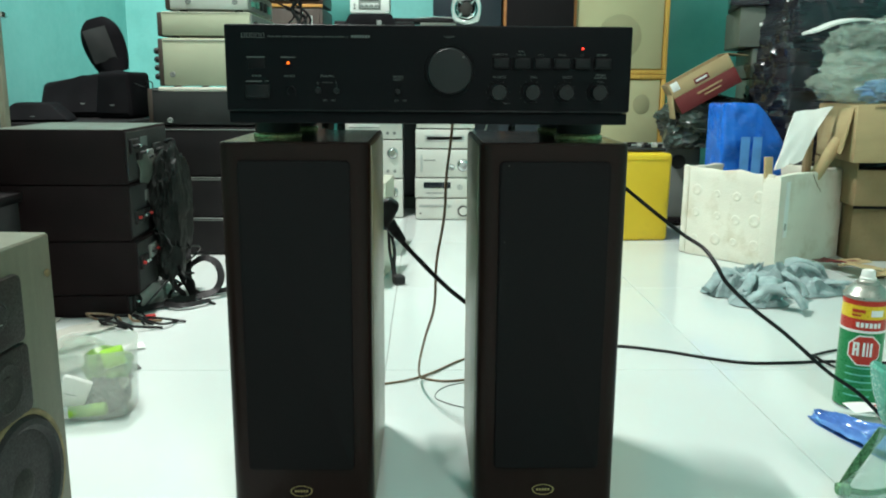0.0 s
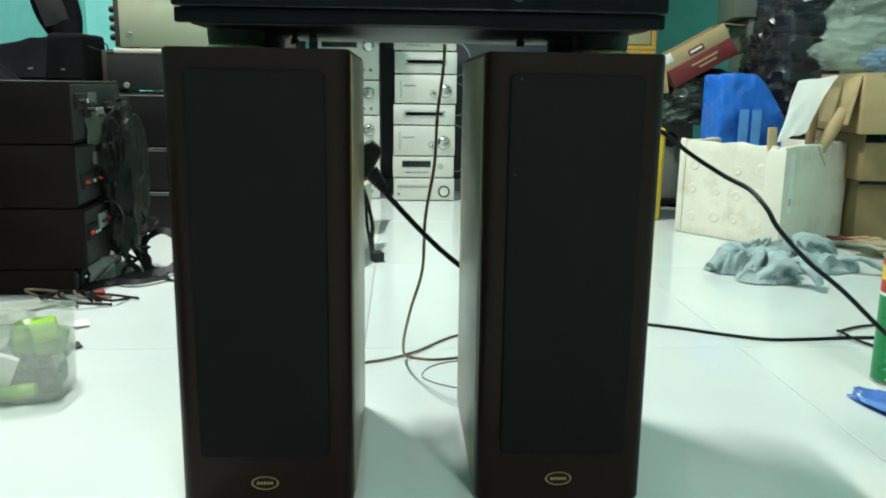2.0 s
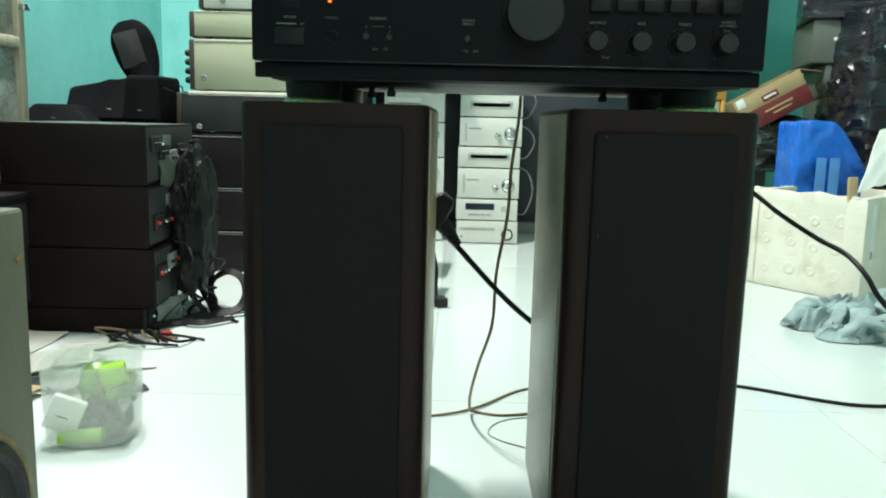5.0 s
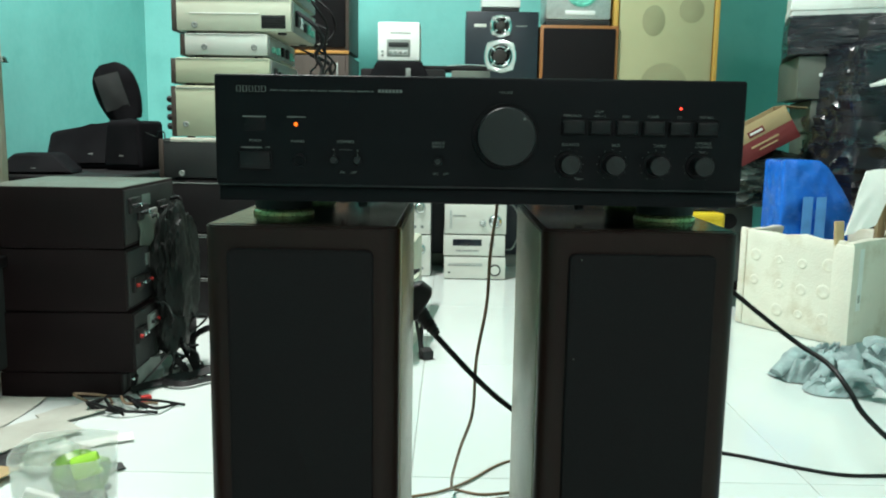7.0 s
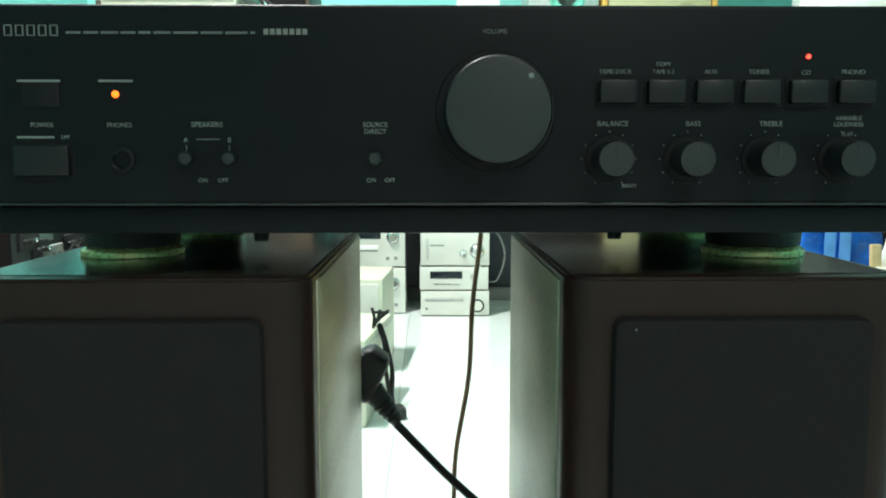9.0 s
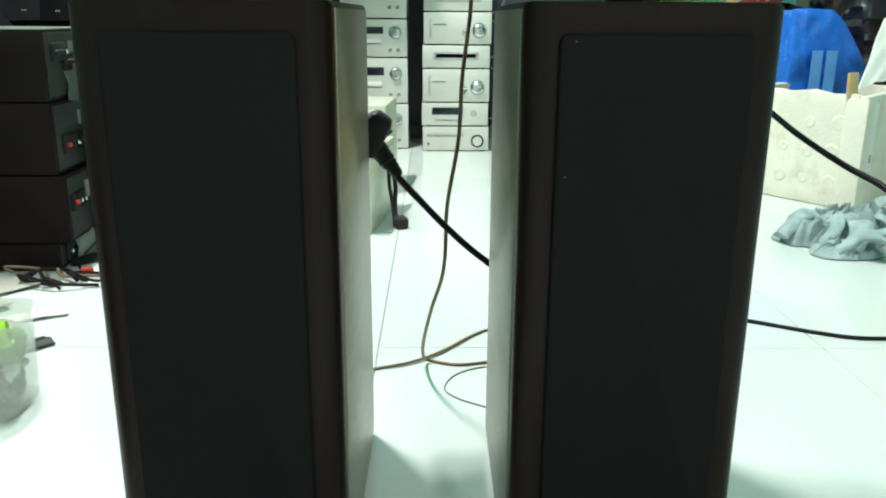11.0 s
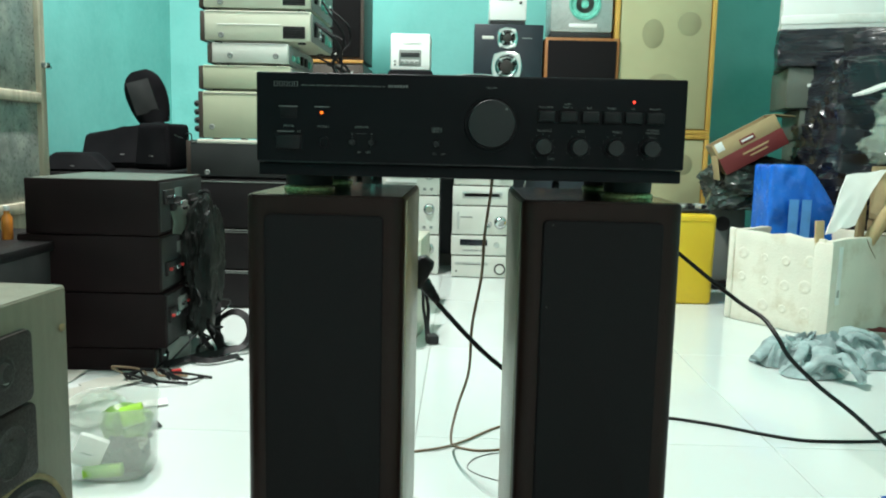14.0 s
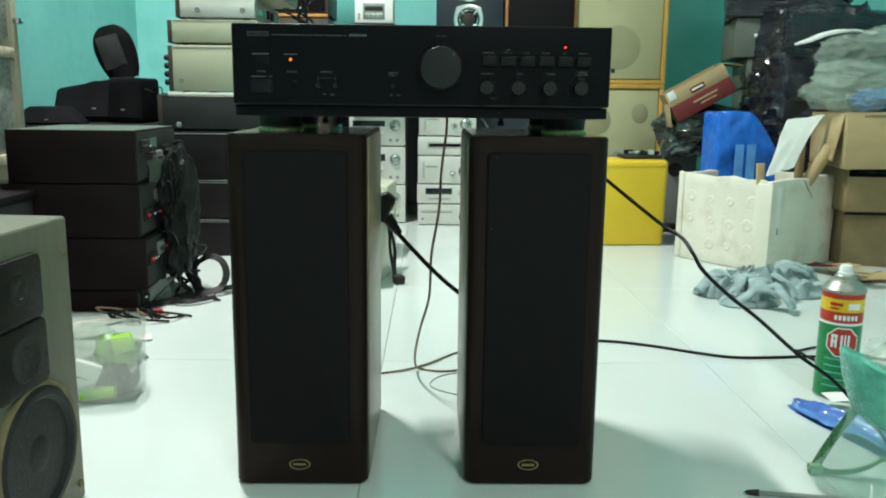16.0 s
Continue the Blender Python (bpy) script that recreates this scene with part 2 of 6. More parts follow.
# ---- mesh helpers ----
def mesh_from(bm, name, mat, smooth=True):
    me = bpy.data.meshes.new(name)
    bmesh.ops.recalc_face_normals(bm, faces=bm.faces)
    bm.to_mesh(me)
    bm.free()
    me.materials.append(mat)
    if smooth:
        for p in me.polygons:
            p.use_smooth = True
        me.set_sharp_from_angle(angle=radians(35))
    return me


def part(name, bm, mat, parent, label="", at=None, smooth=True):
    ob = new(name, mesh_from(bm, name, mat, smooth))
    ob.parent = parent
    if at is not None:
        ob.matrix_basis = at
    if label:
        ob["label"] = label
    return ob


def thing(name, label, category, at=None, group="", kind=""):
    ob = new(name)
    ob.empty_display_size = 0.05
    if at is not None:
        ob.matrix_basis = at
    return tagged(ob, label, category, group, kind)


def box(x0, x1, y0, y1, z0, z1, bevel=0.002, seg=2, bm=None):
    own = bmesh.new()
    bmesh.ops.create_cube(own, size=1)
    for v in own.verts:
        v.co = Vector(((x0 + x1) / 2 + v.co.x * (x1 - x0), (y0 + y1) / 2 + v.co.y * (y1 - y0), (z0 + z1) / 2 + v.co.z * (z1 - z0)))
    bevel = min(bevel, 0.45 * min(x1 - x0, y1 - y0, z1 - z0))
    if bevel > 0:
        bmesh.ops.bevel(own, geom=own.edges[:], offset=bevel, segments=seg, affect="EDGES", profile=0.5)
    if bm is None:
        return own
    me = bpy.data.meshes.new("tmp")
    own.to_mesh(me)
    own.free()
    bm.from_mesh(me)
    bpy.data.meshes.remove(me)
    return bm


def lathe(profile, seg=32, axis="z", at=(0, 0, 0), bm=None, turn=None):
    """A turned body from (radius, height) pairs."""
    own = bm or bmesh.new()
    rings = []
    for r, h in profile:
        ring = []
        for i in range(seg):
            a = 2 * math.pi * i / seg
            c, s = r * math.cos(a), r * math.sin(a)
            p = {"z": (c, s, h), "y": (c, -h, s), "x": (h, c, s)}[axis]
            p = Vector(p)
            if turn:
                p = turn @ p
            ring.append(own.verts.new(p + Vector(at)))
        rings.append(ring)
    for a, b in zip(rings, rings[1:]):
        for i in range(seg):
            own.faces.new((a[i], a[(i + 1) % seg], b[(i + 1) % seg], b[i]))
    if profile[0][0] > 1e-6:
        own.faces.new(rings[0][::-1])
    if profile[-1][0] > 1e-6:
        own.faces.new(rings[-1])
    bmesh.ops.remove_doubles(own, verts=own.verts, dist=1e-6)
    return own


def slab(w, h, r, y_back, y_front, edge=0.003, seg=6):
    """A flat panel in the xz plane with round corners and a soft front edge, centred."""
    own = bmesh.new()
    rings = []
    for inset, y in ((0, y_back), (0, y_front + edge), (edge * 0.3, y_front + edge * 0.3), (edge, y_front)):
        ring = []
        for cx, cz, a0 in ((1, 1, 0), (-1, 1, 90), (-1, -1, 180), (1, -1, 270)):
            for k in range(seg + 1):
                a = radians(a0 + 90 * k / seg)
                ring.append(own.verts.new((cx * (w / 2 - r) + (r - inset) * math.cos(a), y, cz * (h / 2 - r) + (r - inset) * math.sin(a))))
        rings.append(ring)
    n = len(rings[0])
    for p, q in zip(rings, rings[1:]):
        for i in range(n):
            own.faces.new((p[i], p[(i + 1) % n], q[(i + 1) % n], q[i]))
    own.faces.new(rings[0][::-1])
    own.faces.new(rings[-1])
    return own


def smooth_path(points, steps=10):
    """A Catmull-Rom line through the points."""
    p = [Vector(q) for q in points]
    p = [2 * p[0] - p[1]] + p + [2 * p[-1] - p[-2]]
    out = []
    for a, b, c, d in zip(p, p[1:], p[2:], p[3:]):
        for i in range(steps):
            t = i / steps
            out.append(0.5 * ((2 * b) + (c - a) * t + (2 * a - 5 * b + 4 * c - d) * t * t + (3 * b - a - 3 * c + d) * t ** 3))
    out.append(p[-2])
    return out


def tube(points, r, seg=8, steps=10, bm=None, flat=1.0):
    own = bm or bmesh.new()
    path = smooth_path(points, steps)
    rings = []
    up = Vector((0, 0, 1))
    for i, q in enumerate(path):
        d = (path[min(i + 1, len(path) - 1)] - path[max(i - 1, 0)]).normalized()
        side = d.cross(up)
        side = side.normalized() if side.length > 1e-3 else Vector((1, 0, 0))
        nrm = side.cross(d).normalized()
        rings.append([own.verts.new(q + r * (math.cos(2 * math.pi * k / seg) * side + flat * math.sin(2 * math.pi * k / seg) * nrm)) for k in range(seg)])
    for a, b in zip(rings, rings[1:]):
        for k in range(seg):
            own.faces.new((a[k], a[(k + 1) % seg], b[(k + 1) % seg], b[k]))
    own.faces.new(rings[0][::-1])
    own.faces.new(rings[-1])
    return own


def sheet(nx, ny, f, thick=0.0):
    """A sheet from f(u, v) with u, v in 0..1; thick gives it a second face."""
    own = bmesh.new()
    g = [[own.verts.new(f(i / nx, j / ny)) for j in range(ny + 1)] for i in range(nx + 1)]
    for i in range(nx):
        for j in range(ny):
            own.faces.new((g[i][j], g[i + 1][j], g[i + 1][j + 1], g[i][j + 1]))
    if thick:
        bmesh.ops.recalc_face_normals(own, faces=own.faces)
        bmesh.ops.solidify(own, geom=own.faces[:], thickness=thick)
    return own


def lumpy(size, seed, amp=0.15, wrinkle=0.05, sub=5, flat=0.0, square=0.5, freq=2.2, wf=7.0, wdir=(1, 1, 1), folds=0.0, fold_n=9.0):
    """A soft filled body on z = 0 with creases: size is its full extent."""
    own = bmesh.new()
    bmesh.ops.create_icosphere(own, subdivisions=sub, radius=1)
    off = Vector((seed * 3.7, seed * 1.9, seed * 5.3))
    for v in own.verts:
        d = v.co.normalized()
        k = max(abs(d.x), abs(d.y), abs(d.z))
        base = d.lerp(d / k, square)
        s = 1 + amp * noise.noise(d * freq + off)
        w = Vector((d.x * wdir[0], d.y * wdir[1], d.z * wdir[2]))
        s += wrinkle * (1 - 2 * abs(noise.noise(w * wf + off * 2))) + wrinkle * 0.5 * (1 - 2 * abs(noise.noise(w * wf * 2.3 + off)))
        if folds:
            ph = base.z * fold_n + 2.6 * noise.noise(Vector((d.x * 1.6, d.y * 1.6, d.z * 2.2)) + off) + 0.8 * noise.noise(d * 6 + off)
            s += folds * (1 - abs(math.sin(ph))) ** 2 * (0.5 + noise.noise(d * 3 + off * 3))
        p = base * s
        v.co = Vector((p.x * size[0] / 2, p.y * size[1] / 2, max(0.0, (p.z + 1 - flat) / (2 - flat) * size[2])))
    return own


def film_bag(size, seed, amp, crease, square, across=1.7, up=5.5, sub=6):
    """A body wrapped in thin film on z = 0: sharp creases that run mostly sideways."""
    own = bmesh.new()
    bmesh.ops.create_icosphere(own, subdivisions=sub, radius=1)
    off = Vector((seed * 3.1, seed * 2.3, seed * 4.7))
    for v in own.verts:
        d = v.co.normalized()
        base = d.lerp(d / max(abs(d.x), abs(d.y), abs(d.z)), square)
        q = Vector((base.x * across, base.y * across, base.z * up)) + 0.55 * noise.noise_vector(base * 1.7 + off)
        c = 0.0
        for k, g in ((1.0, 1.0), (2.1, 0.5), (4.6, 0.22)):
            c += g * (max(0.0, 1 - 2.6 * abs(noise.noise(q * k + off * (1 + k)))) ** 2 - 0.25)
        c *= 0.6 + 0.7 * noise.noise(base * 2.3 + off * 2)
        p = base * (1 + amp * noise.noise(d * 1.6 + off)) + d * crease * c
        v.co = Vector((p.x * size[0] / 2, p.y * size[1] / 2, max(0.0, (p.z + 1) / 2 * size[2])))
    return own


def text_mesh(body, size, mat, parent, at, align="CENTER"):
    cu = bpy.data.curves.new("print", "FONT")
    cu.body, cu.size, cu.align_x, cu.align_y, cu.extrude = body, size, align, "CENTER", 0.0001
    tmp = bpy.data.objects.new("print", cu)
    me = bpy.data.meshes.new_from_object(tmp)
    bpy.data.objects.remove(tmp)
    bpy.data.curves.remove(cu)
    me.materials.append(mat)
    ob = new("print", me)
    ob.parent, ob.matrix_basis = parent, at
    return ob


# ---- room ----
X0, X1, Y0, Y1, H = -1.32, 2.3, -2.6, 3.82, 2.75
floor = tagged(new("floor", mesh_from(box(X0 - 0.2, X1 + 0.2, Y0 - 0.2, Y1 + 0.2, -0.12, -0.0022, 0), "floor", M_GROUT, False)), "white glazed floor tiles with thin grey joints", "floor", kind="structure")
# the south wall is never seen; off-white there cuts the green bounce
for nm, dims, mt in (("wall_north", (X0 - 0.15, X1 + 0.15, Y1, Y1 + 0.15, -0.002, H), M_WALL), ("wall_west", (X0 - 0.15, X0, Y0, Y1, -0.002, H), M_WALL),
                     ("wall_east", (X1, X1 + 0.15, Y0, Y1, -0.002, H), M_WALL), ("wall_south", (X0 - 0.15, X1 + 0.15, Y0 - 0.15, Y0, -0.002, H), M_WHITEWALL)):
    tagged(new(nm, mesh_from(box(*dims, 0), nm, mt, False)), "teal painted plaster wall, slightly uneven" if mt is M_WALL else "unseen closing wall, off-white to keep bounced light neutral", "wall", kind="structure")
tagged(new("ceiling", mesh_from(box(X0 - 0.15, X1 + 0.15, Y0 - 0.15, Y1 + 0.15, H, H + 0.1, 0), "ceiling", M_WHITEWALL, False)), "plain off-white ceiling", "ceiling", kind="structure")


def tube_lamp(at, length, label):
    lamp = thing("tube_lamp", label, "lamp", at)
    part("housing", box(-0.03, 0.03, -length / 2 - 0.03, length / 2 + 0.03, 0.02, 0.06, 0.004), M_WHITE, lamp)
    part("tube", lathe([(0.013, -length / 2), (0.013, length / 2)], 16, "y"), M_TUBE, lamp, "lit fluorescent tube")
    for s in (-1, 1):
        part("end_cap", box(-0.016, 0.016, s * length / 2 - 0.014, s * length / 2 + 0.014, -0.016, 0.022, 0.003), M_WHITE, lamp)
    d = bpy.data.lights.new("tube_light", "AREA")
    d.shape, d.size, d.size_y = "RECTANGLE", 0.06, length
    return lamp, d


lamp_a, light_a = tube_lamp(pose(-0.72, 2.1, H - 0.06), 0.6, "short white fluorescent tube lamp on the ceiling")
light_a.energy, light_a.color = 95, (0.985, 0.985, 0.945)
oa = new("tube_light", light_a)
oa.matrix_basis = pose(-0.72, 2.1, H - 0.1)
lamp_b, light_b = tube_lamp(pose(0.8, -1.25, H - 0.06), 1.2, "white fluorescent tube lamp on the ceiling")
light_b.energy, light_b.color = 43, (0.985, 0.98, 0.935)
ob_ = new("tube_light", light_b)
ob_.matrix_basis = pose(0.8, -1.25, H - 0.1)


# ---- tower speakers ----
SW, SD, SH, SY = 0.1655, 0.260, 0.4386, 0.992


def tower_speaker():
    t = thing("tower_speaker", "dark mahogany tower speaker with black cloth grille", "speaker", group="pair of tower speakers")
    w = SW / 2
    bm = box(-w, w, 0.0, SD, 0.003, SH, 0.0)
    edges = [e for e in bm.edges if abs(e.verts[0].co.x - e.verts[1].co.x) < 1e-6 and abs(e.verts[0].co.z - e.verts[1].co.z) > 0.1 and e.verts[0].co.y < 0.01]
    bmesh.ops.bevel(bm, geom=edges, offset=0.016, segments=8, affect="EDGES", profile=0.5)
    bmesh.ops.bevel(bm, geom=[e for e in bm.edges if len(e.link_faces) == 2 and e.calc_face_angle() > 1.0], offset=0.0015, segments=2, affect="EDGES")
    part("cabinet", bm, M_SPK, t)
    # thin side skins whose pale colour stands in for light off the floor
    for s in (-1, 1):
        part("side_panel", box(s * w - 0.0012, s * w + 0.0012, 0.023, SD - 0.002, 0.006, SH - 0.004, 0.001), M_SIDE, t, "satin dark side panel, floor reflection put into its pale colour")
    part("top_panel", box(-w + 0.004, w - 0.004, 0.012, SD - 0.003, SH - 0.001, SH + 0.0004, 0.0004, 1), M_TOP, t, "glossy dark top")
    g = w - 0.0215
    gh = SH - 0.019 - 0.058
    bm = slab(2 * g, gh, 0.0055, 0.002, -0.0065, 0.0025)
    for v in bm.verts:
        v.co.z += 0.058 + gh / 2
    part("grille", bm, M_GRILLE, t, "black cloth grille")
    b = part("badge", lathe([(0.0125, 0.0), (0.0132, 0.0006), (0.0132, 0.0014), (0.0119, 0.0014), (0.0117, 0.001), (0, 0.001)], 36, "y"), M_SPK, t, "small oval badge with gold rim")
    b.matrix_basis = Matrix.Translation((-0.002, 0.0, 0.029)) @ Matrix.Diagonal((1, 1, 0.52, 1))
    bm = bmesh.new()
    n = 48
    ra = [[bm.verts.new((r * math.cos(2 * math.pi * i / n), y, r * 0.52 * math.sin(2 * math.pi * i / n))) for i in range(n)] for r, y in ((0.0116, -0.0012), (0.0119, -0.0017), (0.0129, -0.0017), (0.0133, -0.0006))]
    for p, q in zip(ra, ra[1:]):
        for i in range(n):
            bm.faces.new((p[i], p[(i + 1) % n], q[(i + 1) % n], q[i]))
    rim = part("rim", bm, M_GOLD, b, "gold rim")
    rim.matrix_basis = Matrix.Diagonal((1, 1, 1 / 0.52, 1))
    bm = bmesh.new()
    for i in range(5):
        box(-0.0078 + i * 0.0033, -0.0055 + i * 0.0033, -0.0016, -0.0009, -0.0026, 0.0026, 0.0002, 1, bm)
    mark = part("mark", bm, M_GOLD, b)
    for sx in (-1, 1):
        for sy in (0.02, SD - 0.02):
            part("foot_pad", box(sx * 0.062 - 0.008, sx * 0.062 + 0.008, sy - 0.008, sy + 0.008, 0.0, 0.0035, 0.001), M_RUBBER, t)
    bm = box(-0.03, 0.03, SD - 0.001, SD + 0.003, 0.06, 0.12, 0.002)
    part("terminal_plate", bm, M_RUBBER, t)
    return t


spk = tower_speaker()
spk.matrix_basis = pose(-0.1475, SY, 0)
spk2 = copy_thing(spk, pose(0.1390, SY + 0.002, 0))
# Two grille fabrics show small flecks of lint
for px_, pz_ in ((0.086 - 0.1375, 0.415), (0.062 - 0.1375 - 0.006, 0.33)):
    part("lint", lathe([(0.0, 0.0), (0.0007, 0.0002), (0.0, 0.0005)], 8, "y", (max(px_, -0.055), -0.0064, pz_)), M_GREYBOX, spk2, "pale fleck of lint")

# ---- amplifier on top of the speakers ----
AZ, AY = 0.4595, 0.992
amp = thing("amplifier", "black stereo amplifier with large volume knob bridging the speakers", "amplifier", pose(0, AY, SH))
LZ = AZ - SH
AH = 0.1036


def fx(px):
    return (px - 784) * 0.000256 - 0.001


def fz(py):
    return 0.4925 - (py - 284) * 0.000257 - SH


bm = box(-0.217, 0.217, 0.0, 0.014, LZ + 0.0135, LZ + AH, 0.0022, 3)
part("faceplate", bm, M_AMP, amp, "black brushed faceplate")
part("lower_lip", box(-0.2155, 0.2155, 0.004, 0.016, LZ, LZ + 0.0125, 0.0012), M_AMP, amp)
part("lip_line", box(-0.214, 0.214, -0.0006, 0.002, LZ + 0.0132, LZ + 0.0146, 0.0005), M_KNOB, amp)
part("chassis", box(-0.213, 0.213, 0.014, 0.30, LZ + 0.002, LZ + AH - 0.003, 0.003), M_AMPBODY, amp)
bm = bmesh.new()
for i in range(26):
    box(-0.15 + i * 0.012, -0.145 + i * 0.012, 0.08, 0.24, LZ + AH - 0.0031, LZ + AH - 0.0018, 0.0004, 1, bm)
part("vent_ribs", bm, M_AMPBODY, amp)
part("bottom_plate", box(-0.205, 0.205, 0.02, 0.295, LZ - 0.0008, LZ + 0.002, 0.0004), M_AMPBODY, amp, "dark steel bottom plate")
# feet with brassy rings
for x in (-0.181, 0.181):
    for y in (0.098, 0.25):
        f = part("foot", lathe([(0.019, 0.004), (0.0262, 0.0068), (0.0275, LZ - 0.001), (0.0, LZ)], 32, "z", (x, y, 0)), M_RUBBER, amp, "black foot with brassy ring")
        part("ring", lathe([(0.0245, 0.0), (0.0285, 0.0006), (0.0288, 0.0024), (0.0282, 0.0042), (0.024, 0.0068)], 32, "z", (x, y, 0)), M_RINGGREEN, f, "brassy green ring")
for x, y in ((-0.105, 0.09), (-0.128, 0.13), (0.1, 0.1)):
    part("screw", lathe([(0.004, LZ - 0.012), (0.0045, LZ - 0.007), (0.003, LZ - 0.006), (0.003, LZ)], 12, "z", (x, y, 0)), M_DARKGREY, amp, "dark steel screw")

vx, vz = fx(872), fz(195)
collar = part("volume_collar", lathe([(0.0275, -0.0004), (0.0268, 0.0012), (0.025, 0.0012)], 64, "y", (vx, 0, vz)), M_WELL, amp)
bm = lathe([(0.0235, 0.0), (0.0238, 0.004), (0.0236, 0.0165), (0.0228, 0.0182), (0.0205, 0.0186), (0.0, 0.0180)], 72, "y", (vx, 0, vz))
vk = part("volume_knob", bm, M_KNOB, amp, "large dark grey volume knob")
part("pointer", lathe([(0.0, 0.0), (0.0012, 0.0001), (0.0012, 0.0004), (0, 0.0005)], 12, "y", (vx + 0.014, -0.0184, vz + 0.0145)), M_PRINT, vk)
for px in (1088, 1174, 1259, 1343, 1427, 1513):
    x, z = fx(px), fz(160)
    part("button_well", box(x - 0.0098, x + 0.0098, -0.0005, 0.001, z - 0.0068, z + 0.0068, 0.0004, 1), M_WELL, amp)
    part("selector_button", box(x - 0.0085, x + 0.0085, -0.0045, 0.001, z - 0.0053, z + 0.0053, 0.0012), M_BUTTON, amp)
for x in (0.0738, 0.1098, 0.1455, 0.1810):
    z = fz(278)
    part("knob_well", lathe([(0.0108, -0.0002), (0.0104, 0.0008), (0.009, 0.0008)], 32, "y", (x, 0, z)), M_WELL, amp)
    k = part("tone_knob", lathe([(0.0078, 0.0), (0.0082, 0.002), (0.0082, 0.015), (0.0076, 0.0165), (0.0, 0.0166)], 32, "y", (x, 0, z)), M_KNOB, amp, "small dark tone knob")
    part("pointer", box(x - 0.0004, x + 0.0004, -0.0169, -0.0164, z + 0.001, z + 0.0068, 0.0001, 1), M_RUBBER, k)
    bm = bmesh.new()
    for i in range(11):
        a = math.radians(-60 + 30 * i)
        box(x + 0.0125 * math.cos(a) - 0.0003, x + 0.0125 * math.cos(a) + 0.0003, -0.0003, 0.0005, z + 0.0125 * math.sin(a) - 0.0003, z + 0.0125 * math.sin(a) + 0.0003, 0, 1, bm)
    part("dial_dots", bm, M_PRINT, amp)
x, z = fx(70), fz(281)
part("button_well", box(x - 0.0142, x + 0.0142, -0.0004, 0.001, z - 0.0085, z + 0.0085, 0.0004, 1), M_WELL, amp)
part("power_button", box(x - 0.0125, x + 0.0125, -0.0036, 0.001, z - 0.007, z + 0.007, 0.0012), M_BUTTON, amp, "wide black power button")
x, z = fx(70), fz(166)
part("remote_window", box(x - 0.0085, x + 0.0085, -0.0006, 0.001, z - 0.0055, z + 0.0055, 0.0004), M_WELL, amp, "dark remote sensor window")
part("power_led", lathe([(0.0016, -0.0005), (0.0016, 0.0006), (0.001, 0.0013), (0, 0.0015)], 16, "y", (fx(201), 0, fz(165))), M_LEDO, amp, "lit orange indicator")
part("input_led", lathe([(0.0010, -0.0005), (0.0010, 0.0006), (0.0008, 0.0012), (0, 0.0014)], 16, "y", (fx(1428), 0, fz(98))), M_LEDR, amp, "lit red indicator")
part("phones_jack", lathe([(0.0062, -0.0005), (0.0062, 0.001), (0.0046, 0.0016), (0.0036, 0.001), (0.0034, -0.006), (0, -0.006)], 28, "y", (fx(207), 0, fz(280))), M_AMP, amp, "black headphone socket")
for px in (322, 398, 657):
    part("push_button", lathe([(0.0032, -0.0004), (0.003, 0.003), (0.0024, 0.0036), (0, 0.0036)], 20, "y", (fx(px), 0, fz(277))), M_KNOB, amp)
bm = bmesh.new()
box(fx(340), fx(382), -0.0003, 0.0005, fz(244), fz(244) + 0.0003, 0, 1, bm)
box(fx(322), fx(322) + 0.0003, -0.0003, 0.0005, fz(264), fz(254), 0, 1, bm)
box(fx(398), fx(398) + 0.0003, -0.0003, 0.0005, fz(264), fz(254), 0, 1, bm)
part("bracket_print", bm, M_PRINT, amp)


def label_text(body, px, py, size):
    return text_mesh(body, size, M_PRINT, amp, pose(fx(px), -0.0003, fz(py), 90))


for body, px, py, size in (("VOLUME", 870, 56, 0.0029), ("BALANCE", 1082, 216, 0.0033), ("BASS", 1226, 216, 0.0033), ("TREBLE", 1366, 216, 0.0033), ("VARIABLE", 1506, 206, 0.0028),
                           ("LOUDNESS", 1506, 217, 0.0028), ("TAPE-2/VCR", 1084, 125, 0.0028), ("COPY", 1170, 112, 0.0026), ("TAPE 1-2", 1170, 125, 0.0026), ("AUX", 1255, 125, 0.003), ("TUNER", 1341, 125, 0.003),
                           ("CD", 1425, 126, 0.003), ("PHONO", 1510, 125, 0.003), ("SPEAKERS", 360, 218, 0.0033), ("A", 322, 245, 0.003), ("B", 399, 245, 0.003), ("SOURCE", 658, 218, 0.003),
                           ("DIRECT", 658, 230, 0.003), ("PHONES", 206, 219, 0.003), ("POWER", 70, 219, 0.003), ("OFF", 110, 240, 0.0024), ("ON", 350, 316, 0.0028), ("OFF", 386, 316, 0.0028),
                           ("ON", 650, 316, 0.0028), ("OFF", 684, 316, 0.0028), ("FLAT", 1505, 234, 0.0024), ("RIGHT", 1114, 326, 0.0024)):
    label_text(body, px, py, size)
# maker's mark and long caption as plain bars
bm = bmesh.new()
for i in range(5):
    x = fx(12) + i * 0.0051
    for s in (0.0, 0.0031):
        box(x + s, x + s + 0.0005, -0.0003, 0.0005, fz(65), fz(46), 0, 1, bm)
    box(x, x + 0.0036, -0.0003, 0.0005, fz(65), fz(65) + 0.0004, 0, 1, bm)
    box(x, x + 0.0036, -0.0003, 0.0005, fz(46) - 0.0004, fz(46), 0, 1, bm)
part("maker_mark", bm, M_PRINT, amp, "pale maker's mark")
bm = bmesh.new()
rng = random.Random(4)
x = fx(120)
